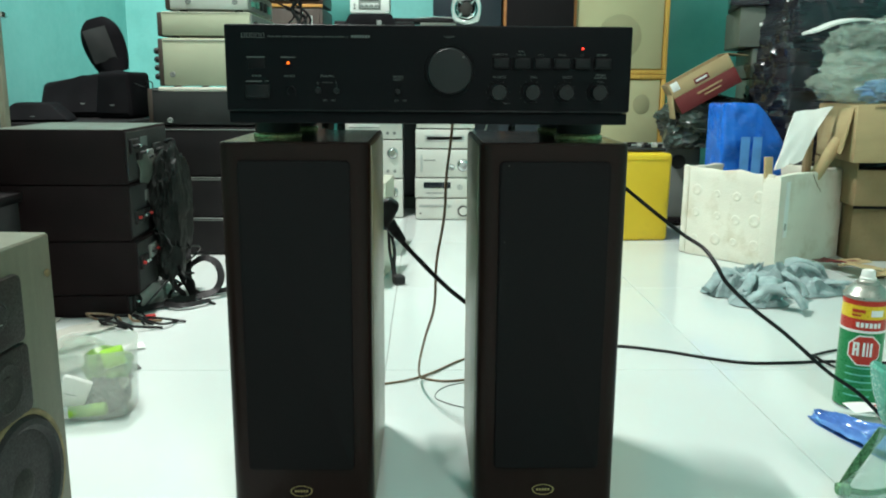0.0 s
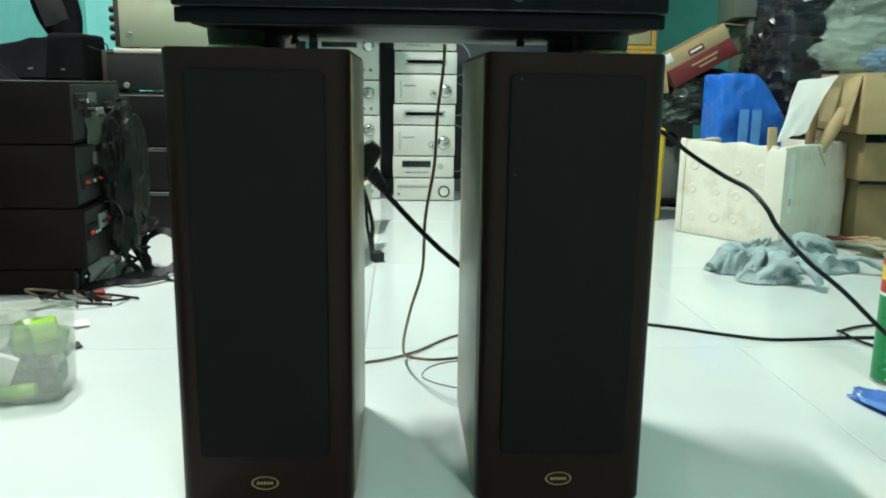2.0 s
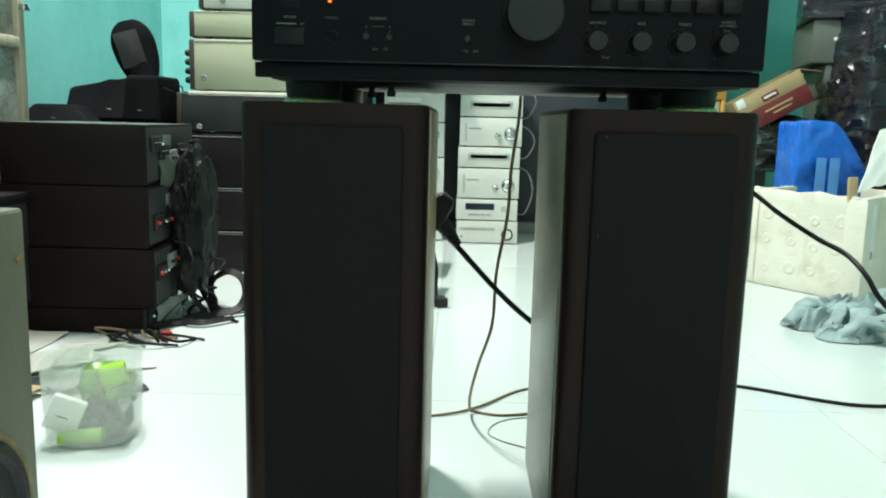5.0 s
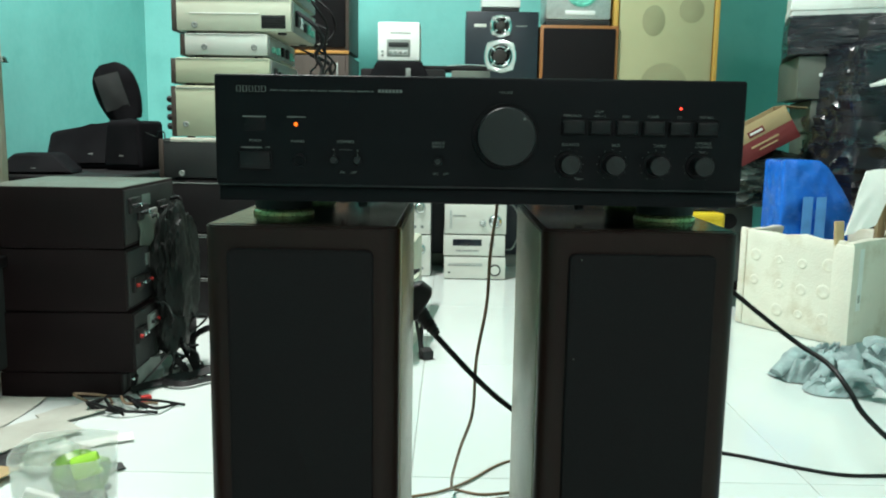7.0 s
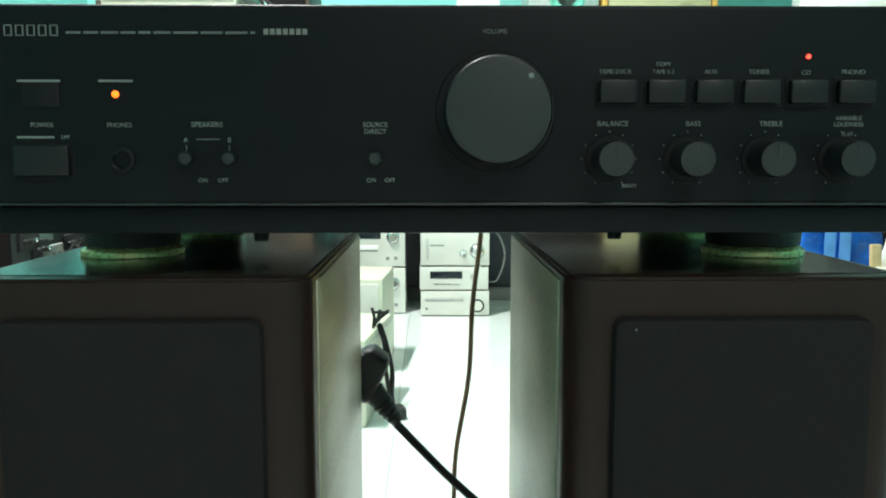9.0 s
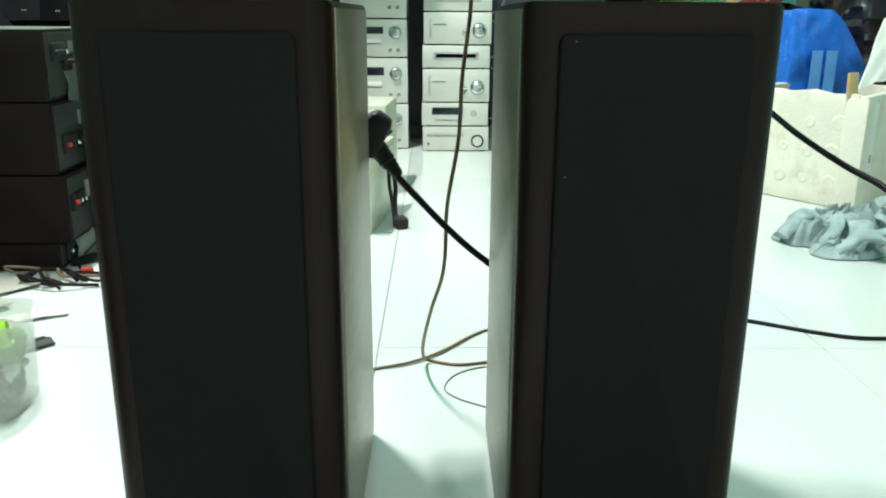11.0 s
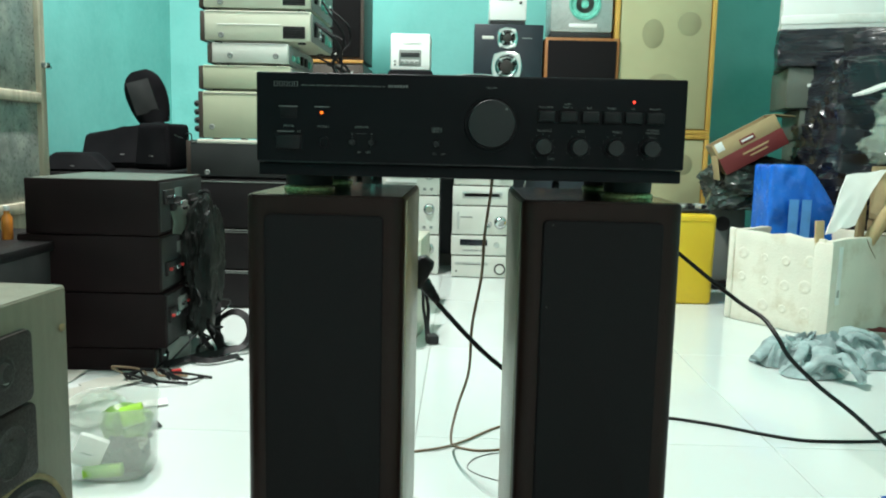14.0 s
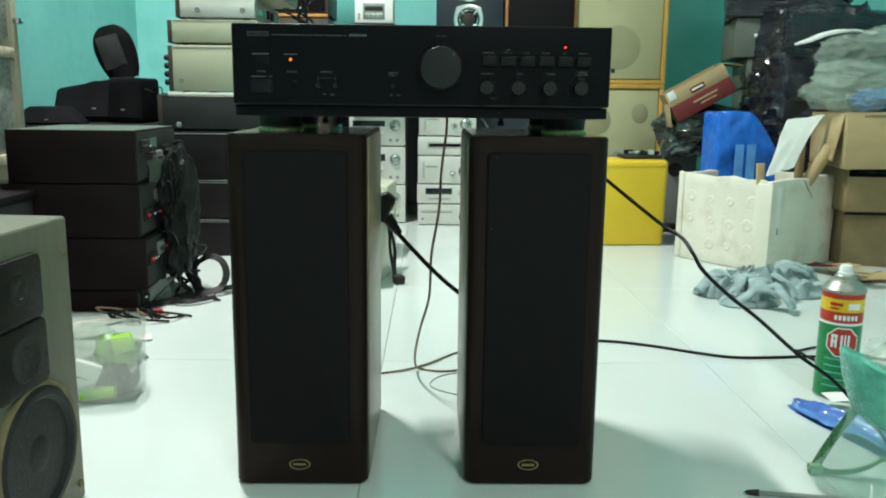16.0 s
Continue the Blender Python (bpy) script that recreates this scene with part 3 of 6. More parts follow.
while x < fx(450):
    w = x + rng.uniform(0.005, 0.011)
    while x < min(w, fx(450)):
        box(x, x + 0.0007, -0.0003, 0.0004, fz(61), fz(57), 0, 1, bm)
        x += 0.0011
    x += 0.0012
part("caption_bars", bm, M_PRINT, amp)
bm = bmesh.new()
for i in range(7):
    box(fx(464) + i * 0.0029, fx(464) + i * 0.0029 + 0.0021, -0.0003, 0.0004, fz(62), fz(52), 0, 1, bm)
part("model_bars", bm, M_PRINT, amp)
for a, b, py in ((30, 105, 142), (172, 232, 142), (24, 90, 240)):
    part("caption_bar", box(fx(a), fx(b), -0.0003, 0.0004, fz(py + 2), fz(py - 2), 0), M_PRINT, amp)

# ---- leads behind the speakers ----
cord = thing("power_cord", "thick black mains lead with moulded plug hanging behind the speakers", "cable", pose(-0.063, 1.28, 0.309))
bm = box(-0.022, 0.016, -0.013, 0.013, -0.022, 0.022, 0.007, 4)
for v in bm.verts:
    v.co.x *= 1.0 - 0.5 * max(0, v.co.z) / 0.022
plug = part("plug", bm, M_RUBBER, cord, "moulded black plug", pose(0.002, 0, 0.008, 0, 38, 0))
bm = lathe([(0.0105, 0.0), (0.0085, 0.012), (0.0065, 0.024), (0.0055, 0.032), (0.0045, 0.034)], 16)
for k in range(4):
    lathe([(0.0088 - 0.0009 * k, 0.012 + 0.005 * k), (0.0094 - 0.0009 * k, 0.0135 + 0.005 * k), (0.0088 - 0.0009 * k, 0.015 + 0.005 * k)], 16, bm=bm)
part("strain_relief", bm, M_RUBBER, cord, at=pose(0.006, 0, -0.008, 0, 142, 0))
part("lead", tube([(0.02, 0, -0.03), (0.045, 0, -0.057), (0.075, 0.003, -0.089), (0.11, 0.01, -0.122), (0.16, 0.03, -0.162), (0.24, 0.06, -0.210), (0.33, 0.12, -0.27), (0.375, 0.20, -0.3045)], 0.0036, 10), M_CABLE, cord)

wire = thing("speaker_wire", "thin brown speaker wire hanging from the amplifier to the floor", "cable", pose(0, 0, 0))
part("strand", tube([(0.035, 1.292, 0.458), (0.034, 1.296, 0.43), (0.027, 1.293, 0.37), (0.024, 1.291, 0.31), (0.013, 1.292, 0.24), (0.010, 1.30, 0.17), (-0.004, 1.33, 0.11), (-0.013, 1.37, 0.055), (-0.013, 1.41, 0.018), (-0.006, 1.435, 0.0035), (0.03, 1.425, 0.002), (0.075, 1.435, 0.002), (0.15, 1.46, 0.002)], 0.0021, 8), M_BROWNWIRE, wire)
part("strand", tube([(-0.12, 1.39, 0.002), (-0.072, 1.413, 0.002), (-0.03, 1.43, 0.003), (0.01, 1.465, 0.003), (0.07, 1.54, 0.002), (0.15, 1.58, 0.002)], 0.002, 8), M_BROWNWIRE, wire)
wire2 = thing("thin_wire", "thin pale grey wire lying curled on the floor", "cable", pose(0, 0, 0))
part("strand", tube([(0.09, 1.425, 0.001), (0.05, 1.415, 0.001), (0.022, 1.39, 0.001), (0.013, 1.355, 0.001), (0.03, 1.33, 0.001), (0.06, 1.31, 0.001)], 0.0009, 6), M_GREY, wire2)

lead = thing("black_lead", "black cable drooping from the speaker to the floor", "cable", pose(0, 0, 0))
part("strand", tube([(0.19, 1.275, 0.41), (0.236, 1.24, 0.392), (0.268, 1.15, 0.362), (0.297, 1.13, 0.338), (0.318, 1.09, 0.320), (0.334, 1.06, 0.309), (0.340, 1.03, 0.294), (0.352, 1.025, 0.274), (0.392, 1.04, 0.239), (0.436, 1.045, 0.206), (0.50, 1.06, 0.153), (0.555, 1.068, 0.114), (0.625, 1.08, 0.045), (0.67, 1.085, 0.0045), (0.78, 1.08, 0.003), (0.95, 1.12, 0.003)], 0.0025, 10), M_CABLE, lead)
lead2 = thing("floor_lead", "black cable lying across the white floor", "cable", pose(0, 0, 0))
part("strand", tube([(0.20, 1.62, 0.0029), (0.36, 1.615, 0.0029), (0.45, 1.585, 0.0029), (0.53, 1.54, 0.0029), (0.59, 1.515, 0.0029), (0.66, 1.515, 0.0029), (0.73, 1.522, 0.0029), (0.80, 1.52, 0.0029), (0.95, 1.50, 0.0029)], 0.0028, 10), M_CABLE, lead2)
part("loop", tube([(0.86, 1.60, 0.0036), (0.79, 1.585, 0.0036), (0.735, 1.555, 0.0045), (0.722, 1.53, 0.011), (0.74, 1.49, 0.0045), (0.78, 1.44, 0.0036), (0.86, 1.40, 0.0036)], 0.0025, 8), M_CABLE, lead2)

# ---- grey bookshelf speaker lying near the left of the walk ----
gs = thing("bookshelf_speaker", "grey ash bookshelf speaker with bare woofer and tweeter", "speaker", pose(-0.408, 0.967, 0, 0, 0, -3.5))
GW, GD, GH = 0.205, 0.24, 0.344
part("cabinet", box(-GD, 0, -GW, 0, 0, GH, 0.0025), M_GREYSPK, gs)
part("front_edge", box(-0.001, 0.001, -GW + 0.002, -0.002, 0.002, GH - 0.002, 0.0008), M_GREYSPK, gs)


def plate(name, y0, y1, z0, z1, parent):
    bm = slab(y1 - y0, z1 - z0, 0.009, -0.0005, -0.007, 0.002)
    for v in bm.verts:
        v.co = Vector((-v.co.y, v.co.x + (y0 + y1) / 2, v.co.z + (z0 + z1) / 2))
    return part(name, bm, M_PLATE, parent, "blackish brown moulded plate")


tw = plate("tweeter_plate", -0.164, -0.070, 0.247, 0.316, gs)
part("dome", lathe([(0.016, 0.0072), (0.013, 0.0085), (0.010, 0.0075), (0.008, 0.011), (0.0, 0.0125)], 24, "x", (0, -0.115, 0.284)), M_CONE, tw)
part("terminal", box(0.0068, 0.0105, -0.118, -0.113, 0.274, 0.292, 0.001), M_GREY, tw, "bright tweeter bar")
md = plate("midrange_plate", -0.165, -0.068, 0.173, 0.245, gs)
part("dome", lathe([(0.026, 0.0072), (0.0235, 0.0092), (0.021, 0.0082), (0.012, 0.0074), (0.011, 0.0085), (0.0, 0.0095)], 28, "x", (0, -0.112, 0.210)), M_CONE, md, "brownish midrange cone")
wf = part("woofer_rim", lathe([(0.080, 0.0005), (0.080, 0.005), (0.0785, 0.0065), (0.0755, 0.0065), (0.074, 0.005), (0.0735, 0.001)], 56, "x", (0, -0.096, 0.097)), M_TAN, gs, "worn brassy woofer rim")
part("surround", lathe([(0.0745, 0.004), (0.070, 0.009), (0.064, 0.009), (0.058, 0.003)], 56, "x", (0, -0.096, 0.097)), M_RUBBER, wf)
part("cone", lathe([(0.0585, 0.0035), (0.045, 0.0025), (0.022, 0.0015), (0.020, 0.004), (0.012, 0.0075), (0.0, 0.009)], 56, "x", (0, -0.096, 0.097)), M_CONE, wf, "dark paper cone")
for y, z in ((-0.012, 0.302), (-0.012, 0.02), (-0.19, 0.302)):
    part("grille_peg", lathe([(0.004, 0.0), (0.0045, 0.002), (0.003, 0.0035), (0, 0.0036)], 14, "x", (0.0008, y, z)), M_TAN, gs)


# ---- clear tub of bits on the floor ----
tub = thing("plastic_tub", "clear plastic tub full of green and white bits", "container", pose(-0.515, 1.315, 0, 0, 0, 8))
bm = lathe([(0.0, 0.0015), (0.052, 0.0015), (0.056, 0.006), (0.060, 0.105), (0.062, 0.108), (0.0635, 0.108), (0.0615, 0.104), (0.0575, 0.004), (0.053, 0.0), (0.0, 0.0)], 40)
for v in bm.verts:
    k = max(abs(v.co.x), abs(v.co.y), 1e-6) / max(math.hypot(v.co.x, v.co.y), 1e-6)
    v.co.x, v.co.y = v.co.x * (0.6 + 0.4 / k), v.co.y * (0.6 + 0.4 / k)
part("tub", bm, M_THINCLEAR, tub, "cloudy clear plastic wall")
rng = random.Random(7)
for i in range(34):
    a, r = rng.uniform(0, 6.3), 0.045 * rng.uniform(0, 1) ** 0.6
    mt = rng.choice([M_DARKGREY, M_GREYBOX, M_GREYPAPER, M_RUBBER, M_LEAF])
    k = rng.uniform(0.005, 0.013)
    part("scrap", box(-k, k, -k * 0.6, k * 0.6, -k * 0.45, k * 0.45, 0.003), mt, tub, at=pose(r * math.cos(a) + 0.006, r * math.sin(a), rng.uniform(0.008, 0.05), rng.uniform(-50, 50), rng.uniform(-50, 50), rng.uniform(0, 180)))
part("dark_bundle", lumpy((0.056, 0.05, 0.05), 8, 0.3, 0.14, 4, square=0.2), M_DARKGREY, tub, "dark bundle of bits", pose(0.020, -0.012, 0.004))
part("green_wad", lumpy((0.062, 0.05, 0.055), 6, 0.3, 0.12, 4, square=0.2), M_LIMEDULL, tub, "crumpled green film", pose(0.016, 0.006, 0.038))
part("green_cap", lathe([(0.0, -0.016), (0.014, -0.016), (0.015, -0.012), (0.015, 0.014), (0.0135, 0.016), (0.012, 0.010), (0, 0.008)], 24), M_LIME, tub, "lime green cap", pose(0.030, -0.016, 0.088, 0, 78, 14))
part("green_handle", lathe([(0.009, -0.026), (0.010, 0.026), (0.004, 0.028)], 18), M_LIME, tub, "lime green plastic handle", pose(-0.006, -0.044, 0.014, 0, 88, 5))
part("white_block", box(-0.021, 0.021, -0.006, 0.006, -0.024, 0.024, 0.003), M_WHITE, tub, "white plastic block", pose(-0.026, -0.038, 0.042, 6, 24, 8))
part("print_bar", box(-0.010, 0.006, -0.0068, -0.005, -0.003, -0.0015, 0.0003), M_DARKGREY, tub, at=pose(-0.026, -0.038, 0.042, 6, 24, 8))
part("film", lumpy((0.06, 0.05, 0.035), 3, 0.3, 0.12, 5, square=0.2, folds=0.1, fold_n=5), M_CLEARBAG, tub, "crumpled clear film", pose(-0.024, 0.020, 0.070))

# ---- papers and flat boards on the floor at the left ----
for nm, lb, x, y, w, d, z, rz, mt in (("grey_board", "flat grey board lying on the floor", -0.935, 1.715, 0.30, 0.17, 0.004, -2, M_GREYPAPER), ("paper", "loose greyish paper sheet on the floor", -0.73, 1.60, 0.11, 0.16, 0.009, -38, M_GREYPAPER),
                                      ("dark_sheet", "dark glossy card on the floor", -0.70, 1.50, 0.14, 0.07, 0.003, 12, M_DARKGREY), ("paper", "crumpled greyish paper on the floor", -0.62, 1.50, 0.10, 0.05, 0.012, 55, M_GREYPAPER),
                                      ("brown_card", "torn brown card on the floor", -0.72, 1.45, 0.12, 0.05, 0.012, -12, M_CARDB), ("grey_board", "small grey board on the floor", -0.70, 1.72, 0.10, 0.07, 0.006, 48, M_GREYPAPER), ("paper", "narrow white paper strip on the floor", -0.60, 1.585, 0.12, 0.03, 0.003, 28, M_PAPER), ("dark_sheet", "dark grey card scrap on the floor", -0.545, 1.47, 0.075, 0.03, 0.003, 52, M_DARKGREY)):
    base = noise.noise(Vector((x * 9, y * 9, 0)))
    bm = sheet(12, 10, lambda u, v: Vector(((u - 0.5) * w, (v - 0.5) * d, 0.002 + 0.006 * (noise.noise(Vector((u * 2.1 + x * 7, v * 2.1 + y * 5, base))) + 0.5) * (0.4 + u))), 0.0018)
    lo = min(v.co.z for v in bm.verts)
    for v in bm.verts:
        v.co.z += 0.0004 - lo
    tagged(new(nm, mesh_from(bm, nm, mt)), lb, "paper").matrix_basis = pose(x, y, 0 if z < 0.005 else z - 0.005, 0, 0, rz)

# ---- stack of black units with their backs to the room ----
prev = 0.0
for i, (x0, x1, z0, z1, rz) in enumerate(((-0.876, -0.648, 0.0, 0.050, 2), (-0.880, -0.622, 0.050, 0.168, 2), (-0.928, -0.631, 0.168, 0.289, 1), (-0.906, -0.632, 0.289, 0.406, 2))):
    w, h, d = x1 - x0, z1 - z0, 0.31
    u = thing("black_amplifier", "black amplifier in a stack, rear terminals facing sideways", "amplifier", pose(x1, 1.815, z0, 0, 0, rz), "stacked black units")
    part("case", box(-w, 0, 0, d, 0.0015, h - 0.0004, 0.0025), M_BLACKRED, u)
    # the top unit's lid is coloured grey to stand in for reflected light
    if i == 3:
        part("lid", box(-w + 0.002, -0.002, 0.002, d - 0.002, h - 0.0012, h, 0.0005), M_GREYBOX, u, "black unit's top, grey reflection put into its colour")
    for fy in (0.04, d - 0.04):
        for fxx in (-w + 0.03, -0.03):
            part("foot", lathe([(0.011, 0.0), (0.012, 0.002)], 14, "z", (fxx, fy, 0)), M_RUBBER, u)
    part("rear_panel", box(-0.0005, 0.0025, 0.008, d - 0.008, 0.008, h - 0.006, 0.001), M_DARKGREY, u, "dark grey rear panel")
    rng = random.Random(20 + i)
    for k in range(4 if h > 0.1 else 1):
        y, z = 0.045 + 0.054 * k + rng.uniform(-0.01, 0.01), h * rng.uniform(0.35, 0.7)
        part("socket_block", box(0.002, 0.0095, y - 0.03, y + 0.022, z - 0.015, z + 0.015, 0.002), rng.choice([M_RUBBER, M_GREY, M_BLACK]), u)
        for j in range(3):
            part("terminal", lathe([(0.0038, 0.009), (0.004, 0.0145), (0.0024, 0.016), (0, 0.016)], 12, "x", (0, y - 0.022 + 0.017 * j, z)), M_REDJACK if (i in (1, 2) and (j + k) % 3 == 0) else rng.choice([M_RUBBER, M_CHROME, M_RUBBER]), u)
    part("plate_label", box(0.002, 0.0031, 0.10, 0.15, h * 0.62, h * 0.82, 0.0003, 1), M_GREY, u)
# bent plates and looms on the rear of the stack
rng = random.Random(11)
for i, (y, z, w, h, mt) in enumerate(((1.93, 0.325, 0.09, 0.075, M_GREYBOX), (1.99, 0.20, 0.10, 0.085, M_GREYBOX), (1.93, 0.09, 0.08, 0.06, M_DARKFILM), (1.90, 0.035, 0.07, 0.055, M_GREY))):
    k = thing("loose_plate", "bent grey plate hanging off the rear of the stack", "plate", pose(-0.624, y, z, 0, 0, 90 - 6 * i), "loose rear plates")
    part("plate", sheet(10, 8, lambda u, v: Vector(((u - 0.5) * w, 0.004 - 0.020 * v * (1 - v) * (0.4 + u) + 0.008 * noise.noise(Vector((u * 2.3, v * 2.3, i * 3))), (v - 0.5) * h - 0.012 * u)), 0.0015), mt, k)
k = thing("torn_cover", "smoky torn plastic cover bunched on the stack's rear", "cover", pose(-0.592, 1.99, 0.11))
part("corner_flap", film_bag((0.05, 0.09, 0.10), 33, 0.3, 0.16, 0.25, 2.4, 3.0, 4), M_SMOKE, k, "hanging torn corner", pose(0.0, -0.03, -0.06))
part("film", film_bag((0.075, 0.15, 0.25), 31, 0.3, 0.16, 0.25, 2.4, 3.0, 5), M_SMOKE, k, "creased dark film")
for i in range(7):
    z = rng.uniform(0.07, 0.37)
    y = 1.86 + rng.uniform(0, 0.20)
    x = -0.628
    c = thing("rear_lead", "dark lead hanging from the stacked units", "cable", pose(0, 0, 0), "leads of the stack")
    ex, ey = -0.61 + rng.uniform(-0.03, 0.07), y - 0.03 + rng.uniform(-0.05, 0.14)
    pts = [(x + 0.012, y, z), (x + 0.035, y, z - 0.004)]
    for k in range(1, 5):
        pts.append((x + 0.02 + rng.uniform(0, 0.055), y + rng.uniform(-0.04, 0.07), z * (1 - 0.19 * k) + rng.uniform(-0.012, 0.012)))
    pts += [(ex, ey, 0.004), (ex + rng.uniform(-0.03, 0.06), ey - 0.06, 0.0034)]
    part("strand", tube(pts, rng.choice([0.0022, 0.003, 0.0042]), 8), rng.choice([M_CABLE, M_CABLE, M_DARKGREY]), c)


def strap(points, width, mt, parent, lean=None, thick=0.0014, name="strap", label="", facing=(0, -0.7, 0.7)):
    """A flat band along a smooth line, its width along lean or square to facing."""
    path = smooth_path(points, 12)
    n = len(path) - 1
    def f(u, v):
        i = round(u * n)
        d = path[min(i + 1, n)] - path[max(i - 1, 0)]
        ln = Vector(lean).normalized() if lean else d.cross(Vector(facing)).normalized()
        q = path[i] + ln * (v - 0.5) * width
        return Vector((q.x, q.y, max(q.z, 0.001)))
    return part(name, sheet(n, 3, f, thick), mt, parent, label)


c = thing("ribbon_lead", "flat black ribbon lead looping over the floor", "cable", pose(0, 0, 0))
strap([(-0.62, 2.08, 0.10), (-0.60, 2.08, 0.075), (-0.585, 2.06, 0.055), (-0.565, 2.04, 0.075), (-0.535, 2.03, 0.088), (-0.505, 2.02, 0.075), (-0.492, 2.0, 0.045), (-0.505, 1.98, 0.018), (-0.545, 1.95, 0.010), (-0.59, 1.90, 0.010), (-0.64, 1.84, 0.009)], 0.017, M_CABLE, c)
strap([(-0.60, 2.10, 0.11), (-0.585, 2.06, 0.085), (-0.578, 2.03, 0.055), (-0.565, 2.0, 0.022), (-0.545, 1.985, 0.010), (-0.50, 2.02, 0.009), (-0.45, 2.08, 0.009)], 0.015, M_CABLE, c)
strap([(-0.61, 1.98, 0.06), (-0.59, 1.97, 0.03), (-0.57, 1.955, 0.012), (-0.60, 1.90, 0.010), (-0.55, 1.88, 0.010), (-0.50, 1.93, 0.009)], 0.013, M_CABLE, c)
c = thing("tangled_leads", "tangle of dark leads on the floor beside the stack", "cable", pose(0, 0, 0))
for i in range(8):
    x, y = -0.70 + 0.018 * i, 1.755 + rng.uniform(-0.02, 0.03)
    part("strand", tube([(x, y, 0.004), (x + rng.uniform(-0.03, 0.03), y + rng.uniform(-0.03, 0.02), 0.02), (x + rng.uniform(0, 0.05), y + rng.uniform(-0.03, 0.03), 0.012), (x + 0.06, y + rng.uniform(-0.03, 0.03), 0.003)], 0.0026, 6), M_CABLE if i % 4 else M_BROWNWIRE, c)
part("connector", box(-0.010, 0.010, -0.006, 0.006, 0, 0.012, 0.002), M_REDJACK, c, "small red connector", pose(-0.595, 1.80, 0.0, 0, 0, 30))

# ---- receiver stack ----
def receiver(x0, x1, z0, z1, mt, label, y=2.48, depth=0.36, screws=(), vent=False, front=True, rear=True, tilt=0.0):
    w, h = x1 - x0, z1 - z0
    u = thing("receiver", label, "receiver", pose(x0, y, z0, 0, 0, tilt), "stacked receivers")
    part("case", box(0, w, 0, depth, 0.005, h - 0.001, 0.004), mt, u)
    if front:
        part("front_panel", box(-0.014, -0.0005, 0.004, depth - 0.004, 0.004, h - 0.003, 0.003), M_BROWNDK, u, "dark front panel")
    if rear:
        part("rear_panel", box(w + 0.0005, w + 0.004, 0.006, depth - 0.006, 0.006, h - 0.006, 0.001), M_GREY, u, "grey rear panel with sockets")
        r = random.Random(int(z0 * 1000))
        for k in range(5):
            part("socket", box(w + 0.003, w + 0.012, 0.03 + 0.06 * k, 0.055 + 0.06 * k, h * 0.25, h * 0.25 + r.uniform(0.2, 0.45) * h, 0.002), r.choice([M_RUBBER, M_MINT, M_BLACK, M_CHROME]), u)
    for sx, sz in screws:
        part("screw", lathe([(0.008, 0.0), (0.008, 0.0025), (0.0055, 0.004), (0.002, 0.0025), (0, 0.0025)], 18, "y", (sx * w, -0.0005, sz * h)), M_GREY, u, "round case screw")
    part("seam", box(0.004, w - 0.004, -0.0012, 0.002, h * 0.93, h * 0.95, 0.0004), M_GREY, u)
    if vent:
        part("vent", box(w * 0.74, w * 0.95, -0.0012, 0.003, h * 0.14, h * 0.52, 0.001), M_BLACK, u, "black vent slots")
        for k in range(5):
            part("slat", box(w * 0.745, w * 0.945, -0.0024, 0.001, h * (0.17 + 0.07 * k), h * (0.19 + 0.07 * k), 0.0004), M_DARKGREY, u)
        part("trim_line", box(w * 0.12, w * 0.72, -0.0014, 0.002, h * 0.54, h * 0.57, 0.0004), M_WHITE, u)
    for fxx in (0.03, w - 0.03):
        for fy in (0.03, depth - 0.03):
            part("foot", lathe([(0.011, 0.0), (0.012, 0.0055)], 14, "z", (fxx, fy, 0)), M_RUBBER, u)
    return u


receiver(-0.79, -0.44, 0.0, 0.112, M_BLACK, "black component at the bottom of the stack", front=False)
receiver(-0.79, -0.44, 0.112, 0.232, M_BLACK, "black component with a thin bright edge", front=False)
receiver(-0.79, -0.44, 0.232, 0.379, M_BLACK, "tall black component in the stack", front=False)
for z in (0.111, 0.231):
    part("edge_line", box(0, 0.34, -0.0016, 0.001, -0.0006, 0.0012, 0.0003), M_SILVER2, bpy.data.objects["receiver"], "thin bright edge", pose(0.004, 0, z))
receiver(-0.787, -0.44, 0.379, 0.489, M_DARKGREY, "charcoal receiver with case screws", screws=((0.14, 0.16), (0.86, 0.16)))
part("back_strip", box(0.02, 0.30, -0.0008, 0.03, 0.1, 0.1115, 0.001), M_FOAM, bpy.data.objects["receiver.003"], "pale packing strip")
receiver(-0.750, -0.46, 0.4895, 0.628, M_OLIVECASE, "olive champagne amplifier seen from its side", screws=((0.09, 0.26), (0.9, 0.26)))
receiver(-0.748, -0.50, 0.628, 0.700, M_OLIVECASE, "slim olive champagne tuner")
receiver(-0.722, -0.505, 0.700, 0.762, M_SILVER, "silver player with two round case screws", screws=((0.24, 0.42), (0.84, 0.42)))
receiver(-0.742, -0.442, 0.762, 0.851, M_CREAMCASE, "champagne silver receiver with vent slots", screws=((0.16, 0.22),), vent=True)
receiver(-0.744, -0.442, 0.851, 0.955, M_CREAMCASE, "champagne silver receiver on top of the stack", screws=((0.16, 0.2),), vent=True)
rng = random.Random(3)
